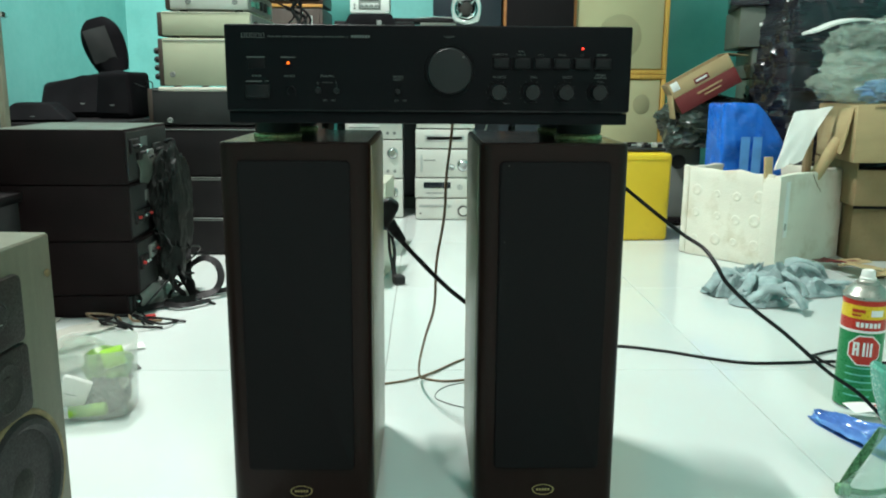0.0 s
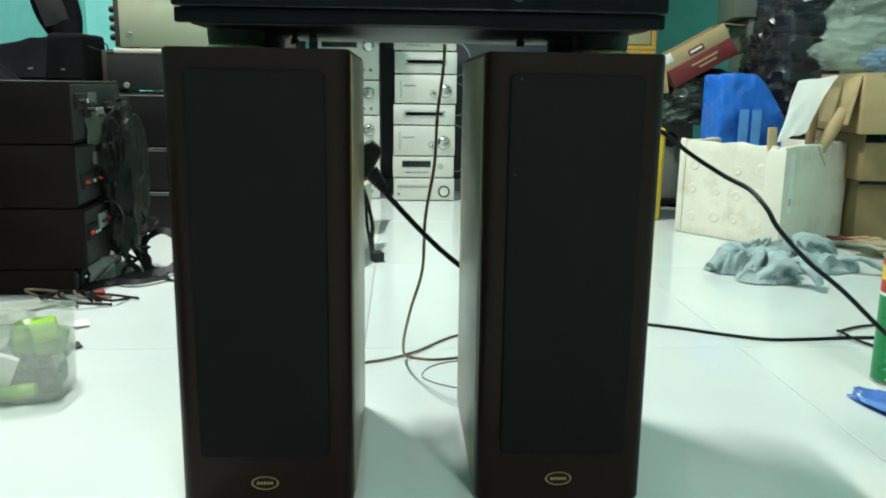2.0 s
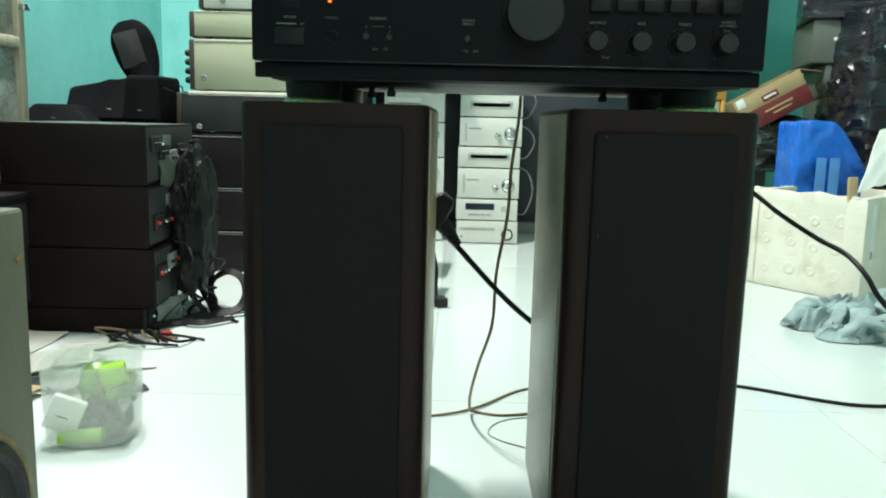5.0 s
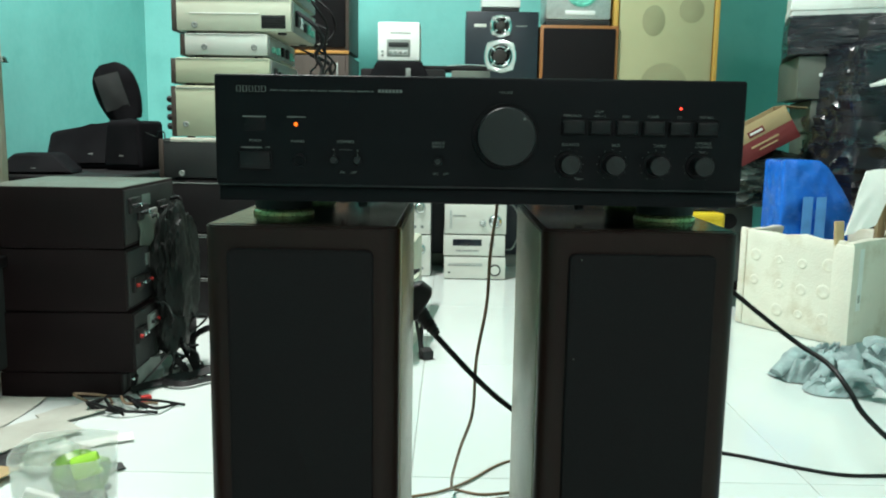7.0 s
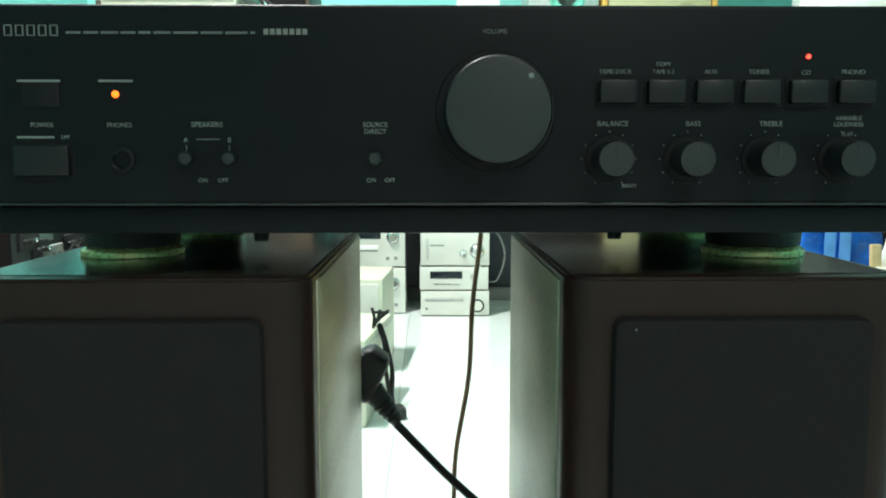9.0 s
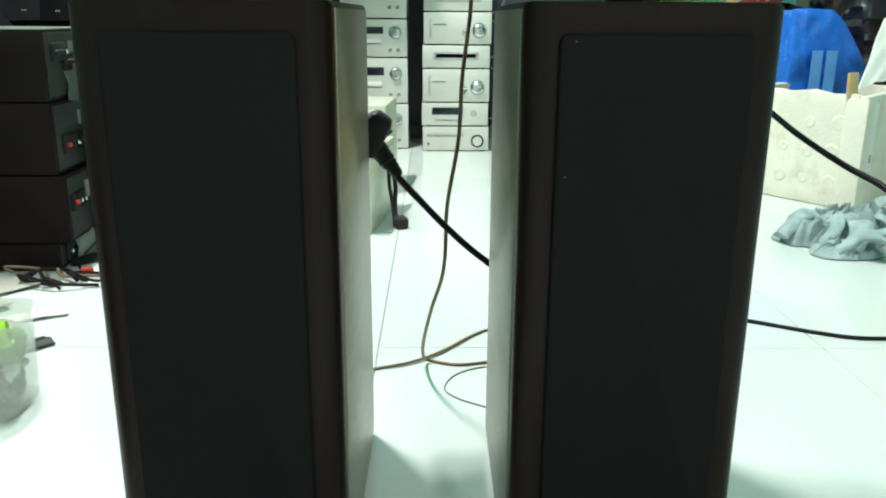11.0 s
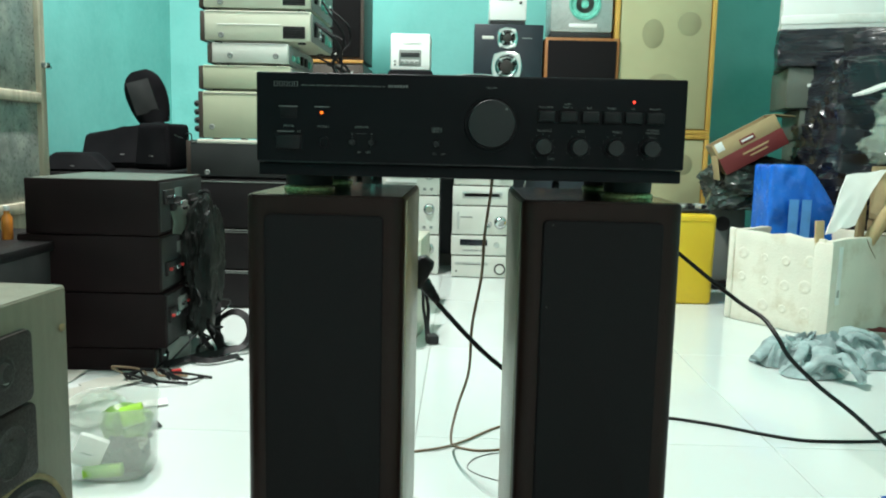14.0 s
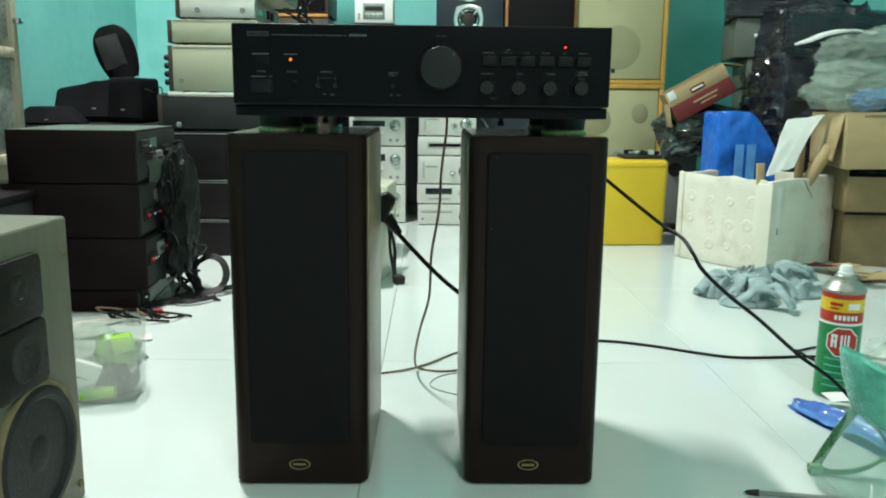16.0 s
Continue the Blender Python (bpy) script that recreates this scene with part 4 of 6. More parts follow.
for i in range(6):
    c = thing("receiver_lead", "dark lead hanging beside the receivers", "cable", pose(0, 0, 0), "leads of the receivers")
    y = 2.50 + 0.05 * i
    z_ = rng.choice([0.90, 0.82, 0.80, 0.73])
    pts = [(-0.432, y, z_)]
    for k in range(1, 6):
        pts.append((-0.415 + rng.uniform(0.0, 0.055), y + rng.uniform(-0.02, 0.02), z_ - (z_ - 0.60) * k / 6))
    part("strand", tube(pts + [(-0.4345, y, 0.60)], rng.choice([0.0028, 0.0035, 0.0055]), 8), M_CABLE, c)
for i in range(4):
    c = thing("front_lead", "dark bead-like knobs on the stack's far edge", "knob", pose(-0.764 - 0.0035, 2.52, 0.52 + 0.024 * i), "front knobs")
    part("knob", lathe([(0.006, 0.0), (0.009, 0.004), (0.009, 0.016), (0.006, 0.018)], 16, "x", (-0.018, 0, 0)), M_RUBBER, c)

# ---- speakers behind the receivers ----
b = thing("brown_speaker", "dark brown floor speaker with tan top edge", "speaker", pose(-0.60, 3.14, 0))
part("cabinet", box(0, 0.225, 0, 0.30, 0, 0.772, 0.004), M_BROWNDK, b)
part("top_edge", box(0.0, 0.225, -0.004, 0.01, 0.772, 0.783, 0.002), M_ORANGEEDGE, b, "orange wooden top edge")
part("shelf_edge", box(0.0, 0.225, -0.007, 0.01, 0.652, 0.664, 0.002), M_ORANGEEDGE, b, "orange wooden edge")
part("name_plate", box(0.182, 0.188, -0.0065, -0.003, 0.70, 0.742, 0.0005), M_SILVER2, b)
part("baffle", box(0.012, 0.213, -0.004, 0.002, 0.02, 0.765, 0.002), M_BROWNDK, b)
b = thing("dark_speaker", "dark brown speaker with black grille standing on another", "speaker", pose(-0.60, 3.15, 0.784))
part("cabinet", box(0, 0.225, 0, 0.28, 0, 0.50, 0.004), M_BROWNDK, b)
part("grille", box(0.01, 0.212, -0.008, 0.002, 0.01, 0.49, 0.004), M_GRILLE, b)
part("name_strip", box(0.11, 0.15, -0.0095, -0.006, 0.018, 0.023, 0.0005), M_SILVER, b)

# ---- silver mini systems in two columns ----
def mini_unit(x0, x1, y, z0, z1, kind, label):
    w, h, d = x1 - x0, z1 - z0, 0.20
    u = thing("mini_system", label, "stereo", pose(x0, y, z0), "silver mini systems")
    part("case", box(0, w, 0.006, d, 0.003, h - 0.001, 0.004), M_SILVER2, u)
    part("front_panel", box(0, w, 0, 0.008, 0.003, h - 0.0015, 0.003), M_SILVER, u, "champagne front panel")
    def knob(cx, cz, r):
        k = part("knob", lathe([(r * 1.12, 0.0), (r * 1.12, 0.002), (r, 0.003), (r * 0.95, 0.012), (r * 0.8, 0.014), (0, 0.0135)], 28, "y", (cx * w, 0, cz * h)), M_CHROME, u, "round chrome knob")
        part("knob_ring", lathe([(r * 1.3, -0.0005), (r * 1.3, 0.0012), (r * 1.12, 0.0012)], 28, "y", (cx * w, 0, cz * h)), M_GREY, k)
    def slot(a, b, z0_, z1_, mt, nm):
        part(nm, box(a * w, b * w, -0.0012, 0.002, z0_ * h, z1_ * h, 0.0006), mt, u)
    if kind == "cd":
        slot(0.06, 0.62, 0.62, 0.72, M_SILVER2, "disc_tray")
        slot(0.06, 0.62, 0.60, 0.615, M_DARKGREY, "tray_gap")
        part("dial_ring", lathe([(0.021, 0.0), (0.021, 0.004), (0.017, 0.004), (0.0165, 0.001)], 32, "y", (0.83 * w, 0, 0.42 * h)), M_DARKGREY, u, "dark ring dial")
        part("dial", lathe([(0.0155, 0.0), (0.0155, 0.006), (0, 0.006)], 32, "y", (0.83 * w, 0, 0.42 * h)), M_SILVER, u)
        slot(0.07, 0.10, 0.26, 0.34, M_DARKGREY, "button")
    elif kind == "tuner":
        slot(0.15, 0.62, 0.50, 0.80, M_SCREEN, "display")
        slot(0.20, 0.58, 0.22, 0.32, M_SILVER2, "key_row")
        for i in range(4):
            slot(0.22 + i * 0.09, 0.28 + i * 0.09, 0.24, 0.30, M_GREY, "key")
        part("key_ring", lathe([(0.011, 0.0), (0.011, 0.002), (0.008, 0.003), (0, 0.003)], 24, "y", (0.78 * w, 0, 0.56 * h)), M_SILVER2, u)
    elif kind == "amp":
        knob(0.82, 0.45, 0.018)
        knob(0.62, 0.38, 0.009)
        slot(0.08, 0.12, 0.2, 0.8, M_SILVER2, "groove")
        slot(0.14, 0.34, 0.60, 0.64, M_GREY, "caption_bar")
    elif kind == "deck":
        slot(0.16, 0.84, 0.38, 0.72, M_SILVER2, "door")
        slot(0.20, 0.80, 0.46, 0.64, M_GREY, "window")
    else:
        slot(0.06, 0.64, 0.62, 0.80, M_SCREEN, "display")
        slot(0.06, 0.60, 0.38, 0.48, M_WHITE, "disc_tray")
        slot(0.06, 0.60, 0.355, 0.372, M_DARKGREY, "tray_gap")
        knob(0.82, 0.66, 0.016)
        part("socket", lathe([(0.006, 0.0), (0.006, 0.002), (0.004, 0.003), (0.0, 0.001)], 18, "y", (0.86 * w, 0, 0.2 * h)), M_GREY, u)
        part("socket", lathe([(0.006, 0.0), (0.006, 0.002), (0.004, 0.003), (0.0, 0.001)], 18, "y", (0.74 * w, 0, 0.2 * h)), M_GREY, u)
    for fxx in (0.02, w - 0.02):
        for fy in (0.02, d - 0.02):
            part("foot", lathe([(0.007, 0.0), (0.007, 0.004)], 12, "z", (fxx, fy, 0)), M_RUBBER, u)
    return u


z = 0.0
for h, kind, lb in ((0.082, "cd", "silver disc player with ring dial"), (0.077, "tuner", "silver tuner with dark display"), (0.108, "amp", "silver mini amplifier with round knob"), (0.074, "deck", "slim silver cassette deck"),
                    (0.102, "amp", "silver mini amplifier with round knob"), (0.078, "deck", "slim silver cassette deck"), (0.075, "tuner", "silver tuner with dark display")):
    mini_unit(-0.040 + 0.003 * math.sin(z * 60), 0.176 + 0.003 * math.sin(z * 60), 3.135, z, z + h, kind, lb)
    z += h
z = 0.0
for h, kind in ((0.150, "micro"), (0.148, "micro"), (0.122, "micro"), (0.18, "micro")):
    mini_unit(-0.305, -0.089 + 0.003 * math.sin(z * 40), 3.18, z, z + h, kind, "silver micro system with display and chrome knob")
    z += h
for i, (z0, z1) in enumerate(((0.10, 0.27), (0.30, 0.42), (0.44, 0.56))):
    c = thing("grey_lead", "flat grey lead bowing out beside the silver units", "cable", pose(0, 0, 0), "grey leads")
    part("strand", tube([(0.177, 3.20, z0), (0.205, 3.19, z0 + 0.01), (0.228, 3.185, (z0 + z1) / 2), (0.21, 3.19, z1 - 0.02), (0.177, 3.20, z1)], 0.008, 8, flat=0.35), M_GREY, c)

# ---- dark cabinet with speakers on it ----
c = thing("low_cabinet", "dark navy laminate cabinet behind the silver units", "cabinet", pose(-0.36, 3.40, 0))
part("carcass", box(0, 0.95, 0.012, 0.34, 0.05, 0.615, 0.003), M_NAVY, c)
part("plinth", box(0.01, 0.94, 0.03, 0.33, 0, 0.05, 0.001), M_GREY, c, "grey plinth")
for i in range(2):
    d = part("door", box(0.004 + 0.474 * i, 0.474 + 0.474 * i, 0, 0.012, 0.056, 0.605, 0.003), M_NAVY, c)
    part("handle", lathe([(0.006, 0.0), (0.009, 0.012), (0, 0.013)], 14, "y", (0.45 + 0.05 * i, 0, 0.40)), M_DARKGREY, d)
b = thing("black_box_unit", "black set-top box under the white player", "stereo", pose(-0.325, 3.05, 0.601))
part("case", box(0, 0.28, 0, 0.26, 0, 0.118, 0.004), M_BLACK, b)
bm = box(0.02, 0.235, 0.0, 0.2, 0.07, 0.143, 0.006, 3)
for v in bm.verts:
    v.co.x = 0.125 + (v.co.x - 0.125) * (1.0 - 0.32 * max(0.0, (v.co.z - 0.09) / 0.053))
    v.co.y -= 0.012 * (1 - (v.co.z - 0.07) / 0.073)
part("stand", bm, M_SAT, b, "sloping black stand")
part("stand_label", box(0.150, 0.166, -0.0135, -0.008, 0.088, 0.120, 0.0008), M_GREY, b, "small grey label")
part("side_case", box(0.30, 0.43, 0.04, 0.17, 0.0, 0.118, 0.004), M_GREYBOX, b, "grey green side case")
part("side_arm", box(0.2, 0.42, 0.05, 0.16, 0.118, 0.134, 0.004), M_BLACK, b)
part("antenna", tube([(0.27, 0.08, 0.133), (0.35, 0.08, 0.139), (0.42, 0.08, 0.136)], 0.0035, 8), M_CHROME, b, "chrome aerial")
b = thing("white_player", "small white player with grey cassette window", "stereo", pose(-0.270, 3.062, 0.745))
part("case", box(0, 0.139, 0, 0.13, 0, 0.126, 0.006), M_WHITE, b)
part("cassette_frame", box(0.03, 0.108, -0.002, 0.002, 0.014, 0.070, 0.002), M_GREY, b)
part("window", box(0.036, 0.102, -0.0035, 0.001, 0.045, 0.060, 0.001), M_DARKGREY, b)
part("key_bar", box(0.038, 0.10, -0.0035, 0.001, 0.020, 0.036, 0.001), M_SILVER2, b)
part("slot", box(0.042, 0.108, -0.0016, 0.001, 0.090, 0.102, 0.0006), M_PAPER, b, "pale disc slot")
for i in range(4):
    part("key", box(0.036 + 0.017 * i, 0.048 + 0.017 * i, -0.0045, 0.001, 0.024, 0.031, 0.0006), M_GREY, b)
for z in (0.018, 0.030):
    part("button", lathe([(0.004, 0), (0.004, 0.002), (0, 0.003)], 14, "y", (0.016, 0, z)), M_GREY, b)

b = thing("monitor_speaker", "black monitor speaker with chrome-framed cones", "speaker", pose(0.026, 3.40, 0.615))
part("cabinet", box(0, 0.268, 0, 0.24, 0, 0.342, 0.004), M_NAVY, b)
for cz, r, nm in ((0.289, 0.040, "tweeter"), (0.180, 0.059, "woofer")):
    bm = lathe([(r, -0.001), (r, 0.004), (r * 0.86, 0.006), (r * 0.74, 0.004), (r * 0.72, 0.0)], 40, "y", (0.128, 0, cz))
    for v in bm.verts:
        dx, dz = v.co.x - 0.128, v.co.z - cz
        k = max(abs(dx), abs(dz)) / max(math.hypot(dx, dz), 1e-6)
        if math.hypot(dx, dz) > r * 0.9:
            v.co.x, v.co.z = 0.128 + dx * (0.62 + 0.38 / k), cz + dz * (0.62 + 0.38 / k)
    f = part(nm + "_frame", bm, M_CHROME, b, "chrome frame")
    part("cone", lathe([(r * 0.74, 0.002), (r * 0.5, -0.006 + 0.008), (r * 0.42, 0.0035), (r * 0.2, 0.006), (0, 0.007)], 36, "y", (0.128, 0, cz)), M_CONE, f)
    part("phase_ring", lathe([(r * 0.66, 0.003), (r * 0.62, 0.0055), (r * 0.56, 0.003)], 36, "y", (0.128, 0, cz)), M_CHROME, f)
    for k in range(4):
        a = math.radians(45 + 90 * k)
        part("arm", box(-r * 0.2, r * 0.2, -0.007, -0.003, -0.003, 0.003, 0.001), M_CHROME, f, at=Matrix.Translation((0.128 + r * 0.62 * math.cos(a), 0, cz + r * 0.62 * math.sin(a))) @ pose(0, 0, 0, 0, -math.degrees(a), 0))
part("maker_bar", box(0.03, 0.075, -0.0012, 0.001, 0.284, 0.296, 0.0003), M_SILVER, b)
part("model_bar", box(0.185, 0.225, -0.0012, 0.001, 0.288, 0.292, 0.0003), M_GREY, b)
b = thing("white_unit", "small white unit on a dark base", "stereo", pose(0.085, 3.42, 0.958))
part("base", box(0, 0.138, 0, 0.14, 0, 0.016, 0.002), M_DARKGREY, b)
part("case", box(-0.003, 0.141, -0.004, 0.15, 0.016, 0.16, 0.004), M_WHITE, b)
part("keys", box(0.03, 0.09, -0.006, 0.0, 0.09, 0.11, 0.001), M_SILVER2, b)
part("jack", lathe([(0.006, 0), (0.006, 0.003), (0, 0.003)], 14, "y", (0.118, -0.004, 0.082)), M_DARKGREY, b)
b = thing("wood_edged_speaker", "black grille speaker with orange teak edge", "speaker", pose(0.302, 3.40, 0.615))
part("cabinet", box(0, 0.288, 0, 0.24, 0, 0.296, 0.003), M_OWOOD, b)
part("grille", box(0.011, 0.277, -0.006, 0.002, 0.011, 0.285, 0.004), M_GRILLE, b)
b = thing("silver_boombox", "silver player with round speaker on top", "stereo", pose(0.322, 3.42, 0.911))
part("base", box(0, 0.238, 0, 0.2, 0, 0.022, 0.003), M_DARKGREY, b)
part("case", box(-0.002, 0.24, -0.004, 0.2, 0.022, 0.23, 0.01), M_SILVER2, b)
part("speaker_dish", lathe([(0.062, 0.0), (0.062, 0.005), (0.054, 0.007), (0.05, 0.001), (0.02, -0.001), (0, 0.003)], 36, "y", (0.13, -0.004, 0.13)), M_MINT, b)
part("slot", box(0.07, 0.18, -0.0065, 0.0, 0.04, 0.055, 0.001), M_WHITE, b)

# ---- cream speakers with pine trim ----
def cream_speaker(z0, h, spots, label, x0=0.572, w=0.39):
    s = thing("cream_speaker", label, "speaker", pose(x0, 3.42, z0), "stacked cream speakers")
    part("cabinet", box(0, w, 0.006, 0.30, 0, h, 0.003), M_YWOOD, s)
    t = 0.017
    part("rail", box(0, w, -0.012, 0.006, 0, t, 0.002), M_YWOOD, s, "yellow pine rail")
    part("rail", box(0, w, -0.012, 0.006, h - t, h, 0.002), M_YWOOD, s, "yellow pine rail")
    part("stile", box(0, t, -0.012, 0.006, t, h - t, 0.002), M_YWOOD, s, "yellow pine stile")
    part("stile", box(w - t, w, -0.012, 0.006, t, h - t, 0.002), M_YWOOD, s, "yellow pine stile")
    part("grille", box(t + 0.004, w - t - 0.004, -0.006, 0.006, t + 0.004, h - t - 0.004, 0.003), M_CLOTHCREAM, s, "cream grille cloth")
    for cx, cz, r, sq in spots:
        bm = lathe([(r, 0.0), (r, 0.0009), (r * 0.97, 0.0014), (0, 0.0014)], 40, "y")
        part("driver_mark", bm, M_CLOTHSPOT, s, "round driver showing through the cloth", Matrix.Translation((cx * w, -0.0058, cz)) @ Matrix.Diagonal((sq, 1, 1, 1)))
    part("maker_plate", box(w * 0.43, w * 0.47, -0.0085, -0.004, 0.045, 0.062, 0.0005), M_DARKGREY, s)
    return s


cream_speaker(0.0, 0.548, ((0.76, 0.43, 0.040, 0.85), (0.30, 0.40, 0.06, 1), (0.5, 0.16, 0.10, 1)), "lower cream cloth speaker framed in yellow pine")
cream_speaker(0.5485, 0.92, ((0.50, 0.145, 0.088, 1.0), (0.38, 0.385, 0.056, 0.75), (0.735, 0.425, 0.046, 1)), "tall cream cloth speaker framed in yellow pine")


# ---- foam box with clutter ----
fb = thing("foam_box", "dirty white foam box with knobbly side", "box", pose(0.965, 2.285, 0, 0, 0, 35))
FW, FD, FH = 0.342, 0.322, 0.266


def foam_wall(x0, x1, y0, y1, z0, z1, seed):
    bm = box(x0, x1, y0, y1, z0, z1, 0.006, 2)
    bmesh.ops.subdivide_edges(bm, edges=[e for e in bm.edges if e.calc_length() > 0.05], cuts=9, use_grid_fill=True)
    for v in bm.verts:
        n_ = noise.noise_vector(v.co * 22 + Vector((seed, 0, 0)))
        v.co += n_ * 0.0022
        if v.co.z > z1 - 0.004:
            v.co.z += 0.006 * noise.noise(v.co * 30)
        v.co.z = max(v.co.z, 0)
    return bm


part("side", foam_wall(0, FW, 0, 0.022, 0, FH, 1), M_FOAM, fb)
part("side", foam_wall(0, FW, FD - 0.022, FD, 0, FH, 2), M_FOAM, fb)
part("side", foam_wall(0, 0.022, 0.022, FD - 0.022, 0, FH, 3), M_FOAM, fb)
part("side", foam_wall(FW - 0.022, FW, 0.022, FD - 0.022, 0, FH, 4), M_FOAM, fb)
part("bottom", box(0.02, FW - 0.02, 0.02, FD - 0.02, 0.004, 0.02, 0.001), M_FOAM, fb)
rng = random.Random(5)
for i in range(4):
    for j in range(3):
        y, z = 0.065 + 0.066 * i + rng.uniform(-0.006, 0.006), 0.055 + 0.072 * j + rng.uniform(-0.006, 0.006)
        k_ = rng.uniform(0.7, 1.15)
        bm = lathe([(0.017 * k_, 0.0), (0.0155 * k_, 0.0012), (0.012 * k_, 0.0018), (0.008 * k_, 0.0010), (0, 0.0006)], 18, "x")
        part("knob", bm, M_FOAM, fb, "", Matrix.Translation((0.0005, y, z)) @ Matrix.Rotation(math.pi, 4, "Z"))
part("edge_strip", box(-0.004, 0.004, -0.004, 0.05, 0.002, FH - 0.01, 0.003), M_FOAM, fb)
part("tape", box(0.03, 0.05, -0.0012, 0.001, 0.09, FH - 0.02, 0.0005), M_PAPER, fb)
part("stain", box(0.034, 0.044, -0.002, 0.001, 0.11, 0.13, 0.0005), M_GREYPAPER, fb)
part("crack", tube([(0.16, -0.0006, FH - 0.005), (0.18, -0.0012, FH - 0.03), (0.21, -0.001, FH - 0.06)], 0.0011, 6), M_CARDDARK, fb)
s = thing("wood_stick", "pale brown wooden stick leaning in the foam box", "stick", pose(0.958, 2.325, 0.021))
part("stick", box(-0.011, 0.011, -0.006, 0.006, 0, 0.292, 0.002), M_CARDB, s, at=pose(0, 0, 0, 0, -3, 0))
s = thing("card_tube", "brown cardboard tube leaning in the foam box", "tube", pose(0.990, 2.41, 0.021))
part("tube", lathe([(0.018, 0.0), (0.018, 0.375), (0.0155, 0.375), (0.0155, 0.33)], 20), M_CARDB, s, at=pose(0, 0, 0.010, 0, 30, 0))
s = thing("foam_sheet", "bent white foam sheet leaning over the foam box", "sheet", pose(1.085, 2.48, 0.012))
part("sheet", sheet(18, 14, lambda u, v: Vector((-0.106 + 0.084 * u + 0.082 * v + 0.036 * u * v, -0.12 + 0.02 * u + 0.085 * v, 0.262 + 0.024 * u + 0.158 * v - 0.010 * u * v + 0.012 * math.sin(3.0 * v) * (0.5 + u) + 0.006 * noise.noise(Vector((u * 3, v * 3, 4))))), 0.008), M_PAPER, s)
part("prop", box(0.02, 0.04, -0.03, -0.01, -0.012, 0.395, 0.002), M_CARDDARK, s)

bb = thing("blue_bag", "bright blue woven plastic bag standing upright", "bag", pose(0.985, 2.70, 0))
bm = box(-0.066, 0.148, -0.075, 0.075, 0, 0.452, 0.009, 2)
bmesh.ops.subdivide_edges(bm, edges=[e for e in bm.edges if e.calc_length() > 0.06], cuts=30, use_grid_fill=True)
for v in bm.verts:
    k = v.co.z / 0.452
    n_ = noise.noise(v.co * 9 + Vector((3, 1, 2))) + 0.7 * (1 - 2.4 * abs(noise.noise(v.co * 19))) + 0.3 * (1 - 2 * abs(noise.noise(v.co * 45)))
    v.co.x += 0.003 * n_
    v.co.y += 0.0065 * n_
    v.co.z -= 0.15 * k * k * max(0, (v.co.x - 0.035) / 0.113) ** 1.4 - 0.004 * k * noise.noise(v.co * 14)
    v.co.z = max(0, v.co.z)
part("bag", bm, M_BLUEBAG, bb)
for x0, x1 in ((-0.008, 0.020), (0.030, 0.058)):
    part("print_panel", sheet(6, 12, lambda u, v: Vector((x0 + (x1 - x0) * u, -0.0825, 0.20 + 0.15 * v)), 0.002), M_PALEBLUE, bb, "faded pale print")

yb = thing("yellow_box", "plain yellow plastic box on the floor", "box", pose(0.69, 2.80, 0, 0, 0, 4))
bm = box(-0.115, 0.108, -0.075, 0.09, 0, 0.288, 0.012, 4)
for v in bm.verts:
    v.co.x *= 1 - 0.04 * (1 - v.co.z / 0.29)
part("shell", bm, M_YELLOW, yb)
part("lid_seam", box(-0.108, 0.104, -0.0765, -0.07, 0.268, 0.2705, 0.0005), M_CANYEL, yb)
part("junk_tray", box(-0.03, 0.10, -0.03, 0.06, 0.290, 0.302, 0.003), M_DARKGREY, yb)
jt = thing("metal_bits", "small dark metal fittings on the yellow box", "hardware", pose(0.70, 2.80, 0.303))
rng = random.Random(8)
for i in range(9):
    s = rng.uniform(0.008, 0.02)
    part("bit", box(-s, s, -s * 0.5, s * 0.5, 0, s * 0.8, 0.002), rng.choice([M_CHROME, M_DARKGREY, M_BLACK, M_SILVER2]), jt, at=pose(0.035 + rng.uniform(-0.055, 0.055), 0.02 + rng.uniform(-0.03, 0.03), 0, 0, 0, rng.uniform(0, 90)))
gc = thing("grey_case", "grey equipment case with black round port", "case", pose(0.86, 3.02, 0))
part("body", box(-0.12, 0.13, 0, 0.28, 0.03, 0.286, 0.006), M_GREY, gc)
part("port", lathe([(0.026, 0), (0.026, 0.003), (0.02, 0.001), (0, 0.0)], 24, "y", (0.05, 0, 0.235)), M_RUBBER, gc, "round black port")
part("base_rail", box(-0.125, 0.22, -0.01, 0.03, 0.012, 0.03, 0.003), M_BLACK, gc)
for x in (-0.1, 0.1):
    part("foot", box(x - 0.015, x + 0.015, 0.0, 0.26, 0, 0.03, 0.002), M_BLACK, gc)

cp = thing("crumpled_plastic", "crumpled dark plastic wrap under a carton", "bag", pose(1.005, 3.02, 0.286))
part("wrap", film_bag((0.32, 0.28, 0.18), 5, 0.25, 0.12, 0.4, 2.4, 3.0), M_DARKFILM, cp)
rc = thing("red_carton", "open red and brown carton tipped to one side", "box", pose(0.960, 2.87, 0.462, 0, -30, -6))
part("lower_side", box(-0.105, 0.115, 0, 0.004, 0.0, 0.058, 0.001), M_REDPRINT, rc, "dark red printed side")
part("upper_side", box(-0.105, 0.115, 0.0, 0.004, 0.058, 0.108, 0.001), M_CARDB, rc)
part("back_side", box(-0.105, 0.115, 0.12, 0.124, 0, 0.108, 0.001), M_CARDDARK, rc)
part("end", box(-0.105, -0.101, 0.004, 0.12, 0, 0.108, 0.001), M_CARDDARK, rc)
part("end", box(0.111, 0.115, 0.004, 0.12, 0, 0.108, 0.001), M_CARDDARK, rc)
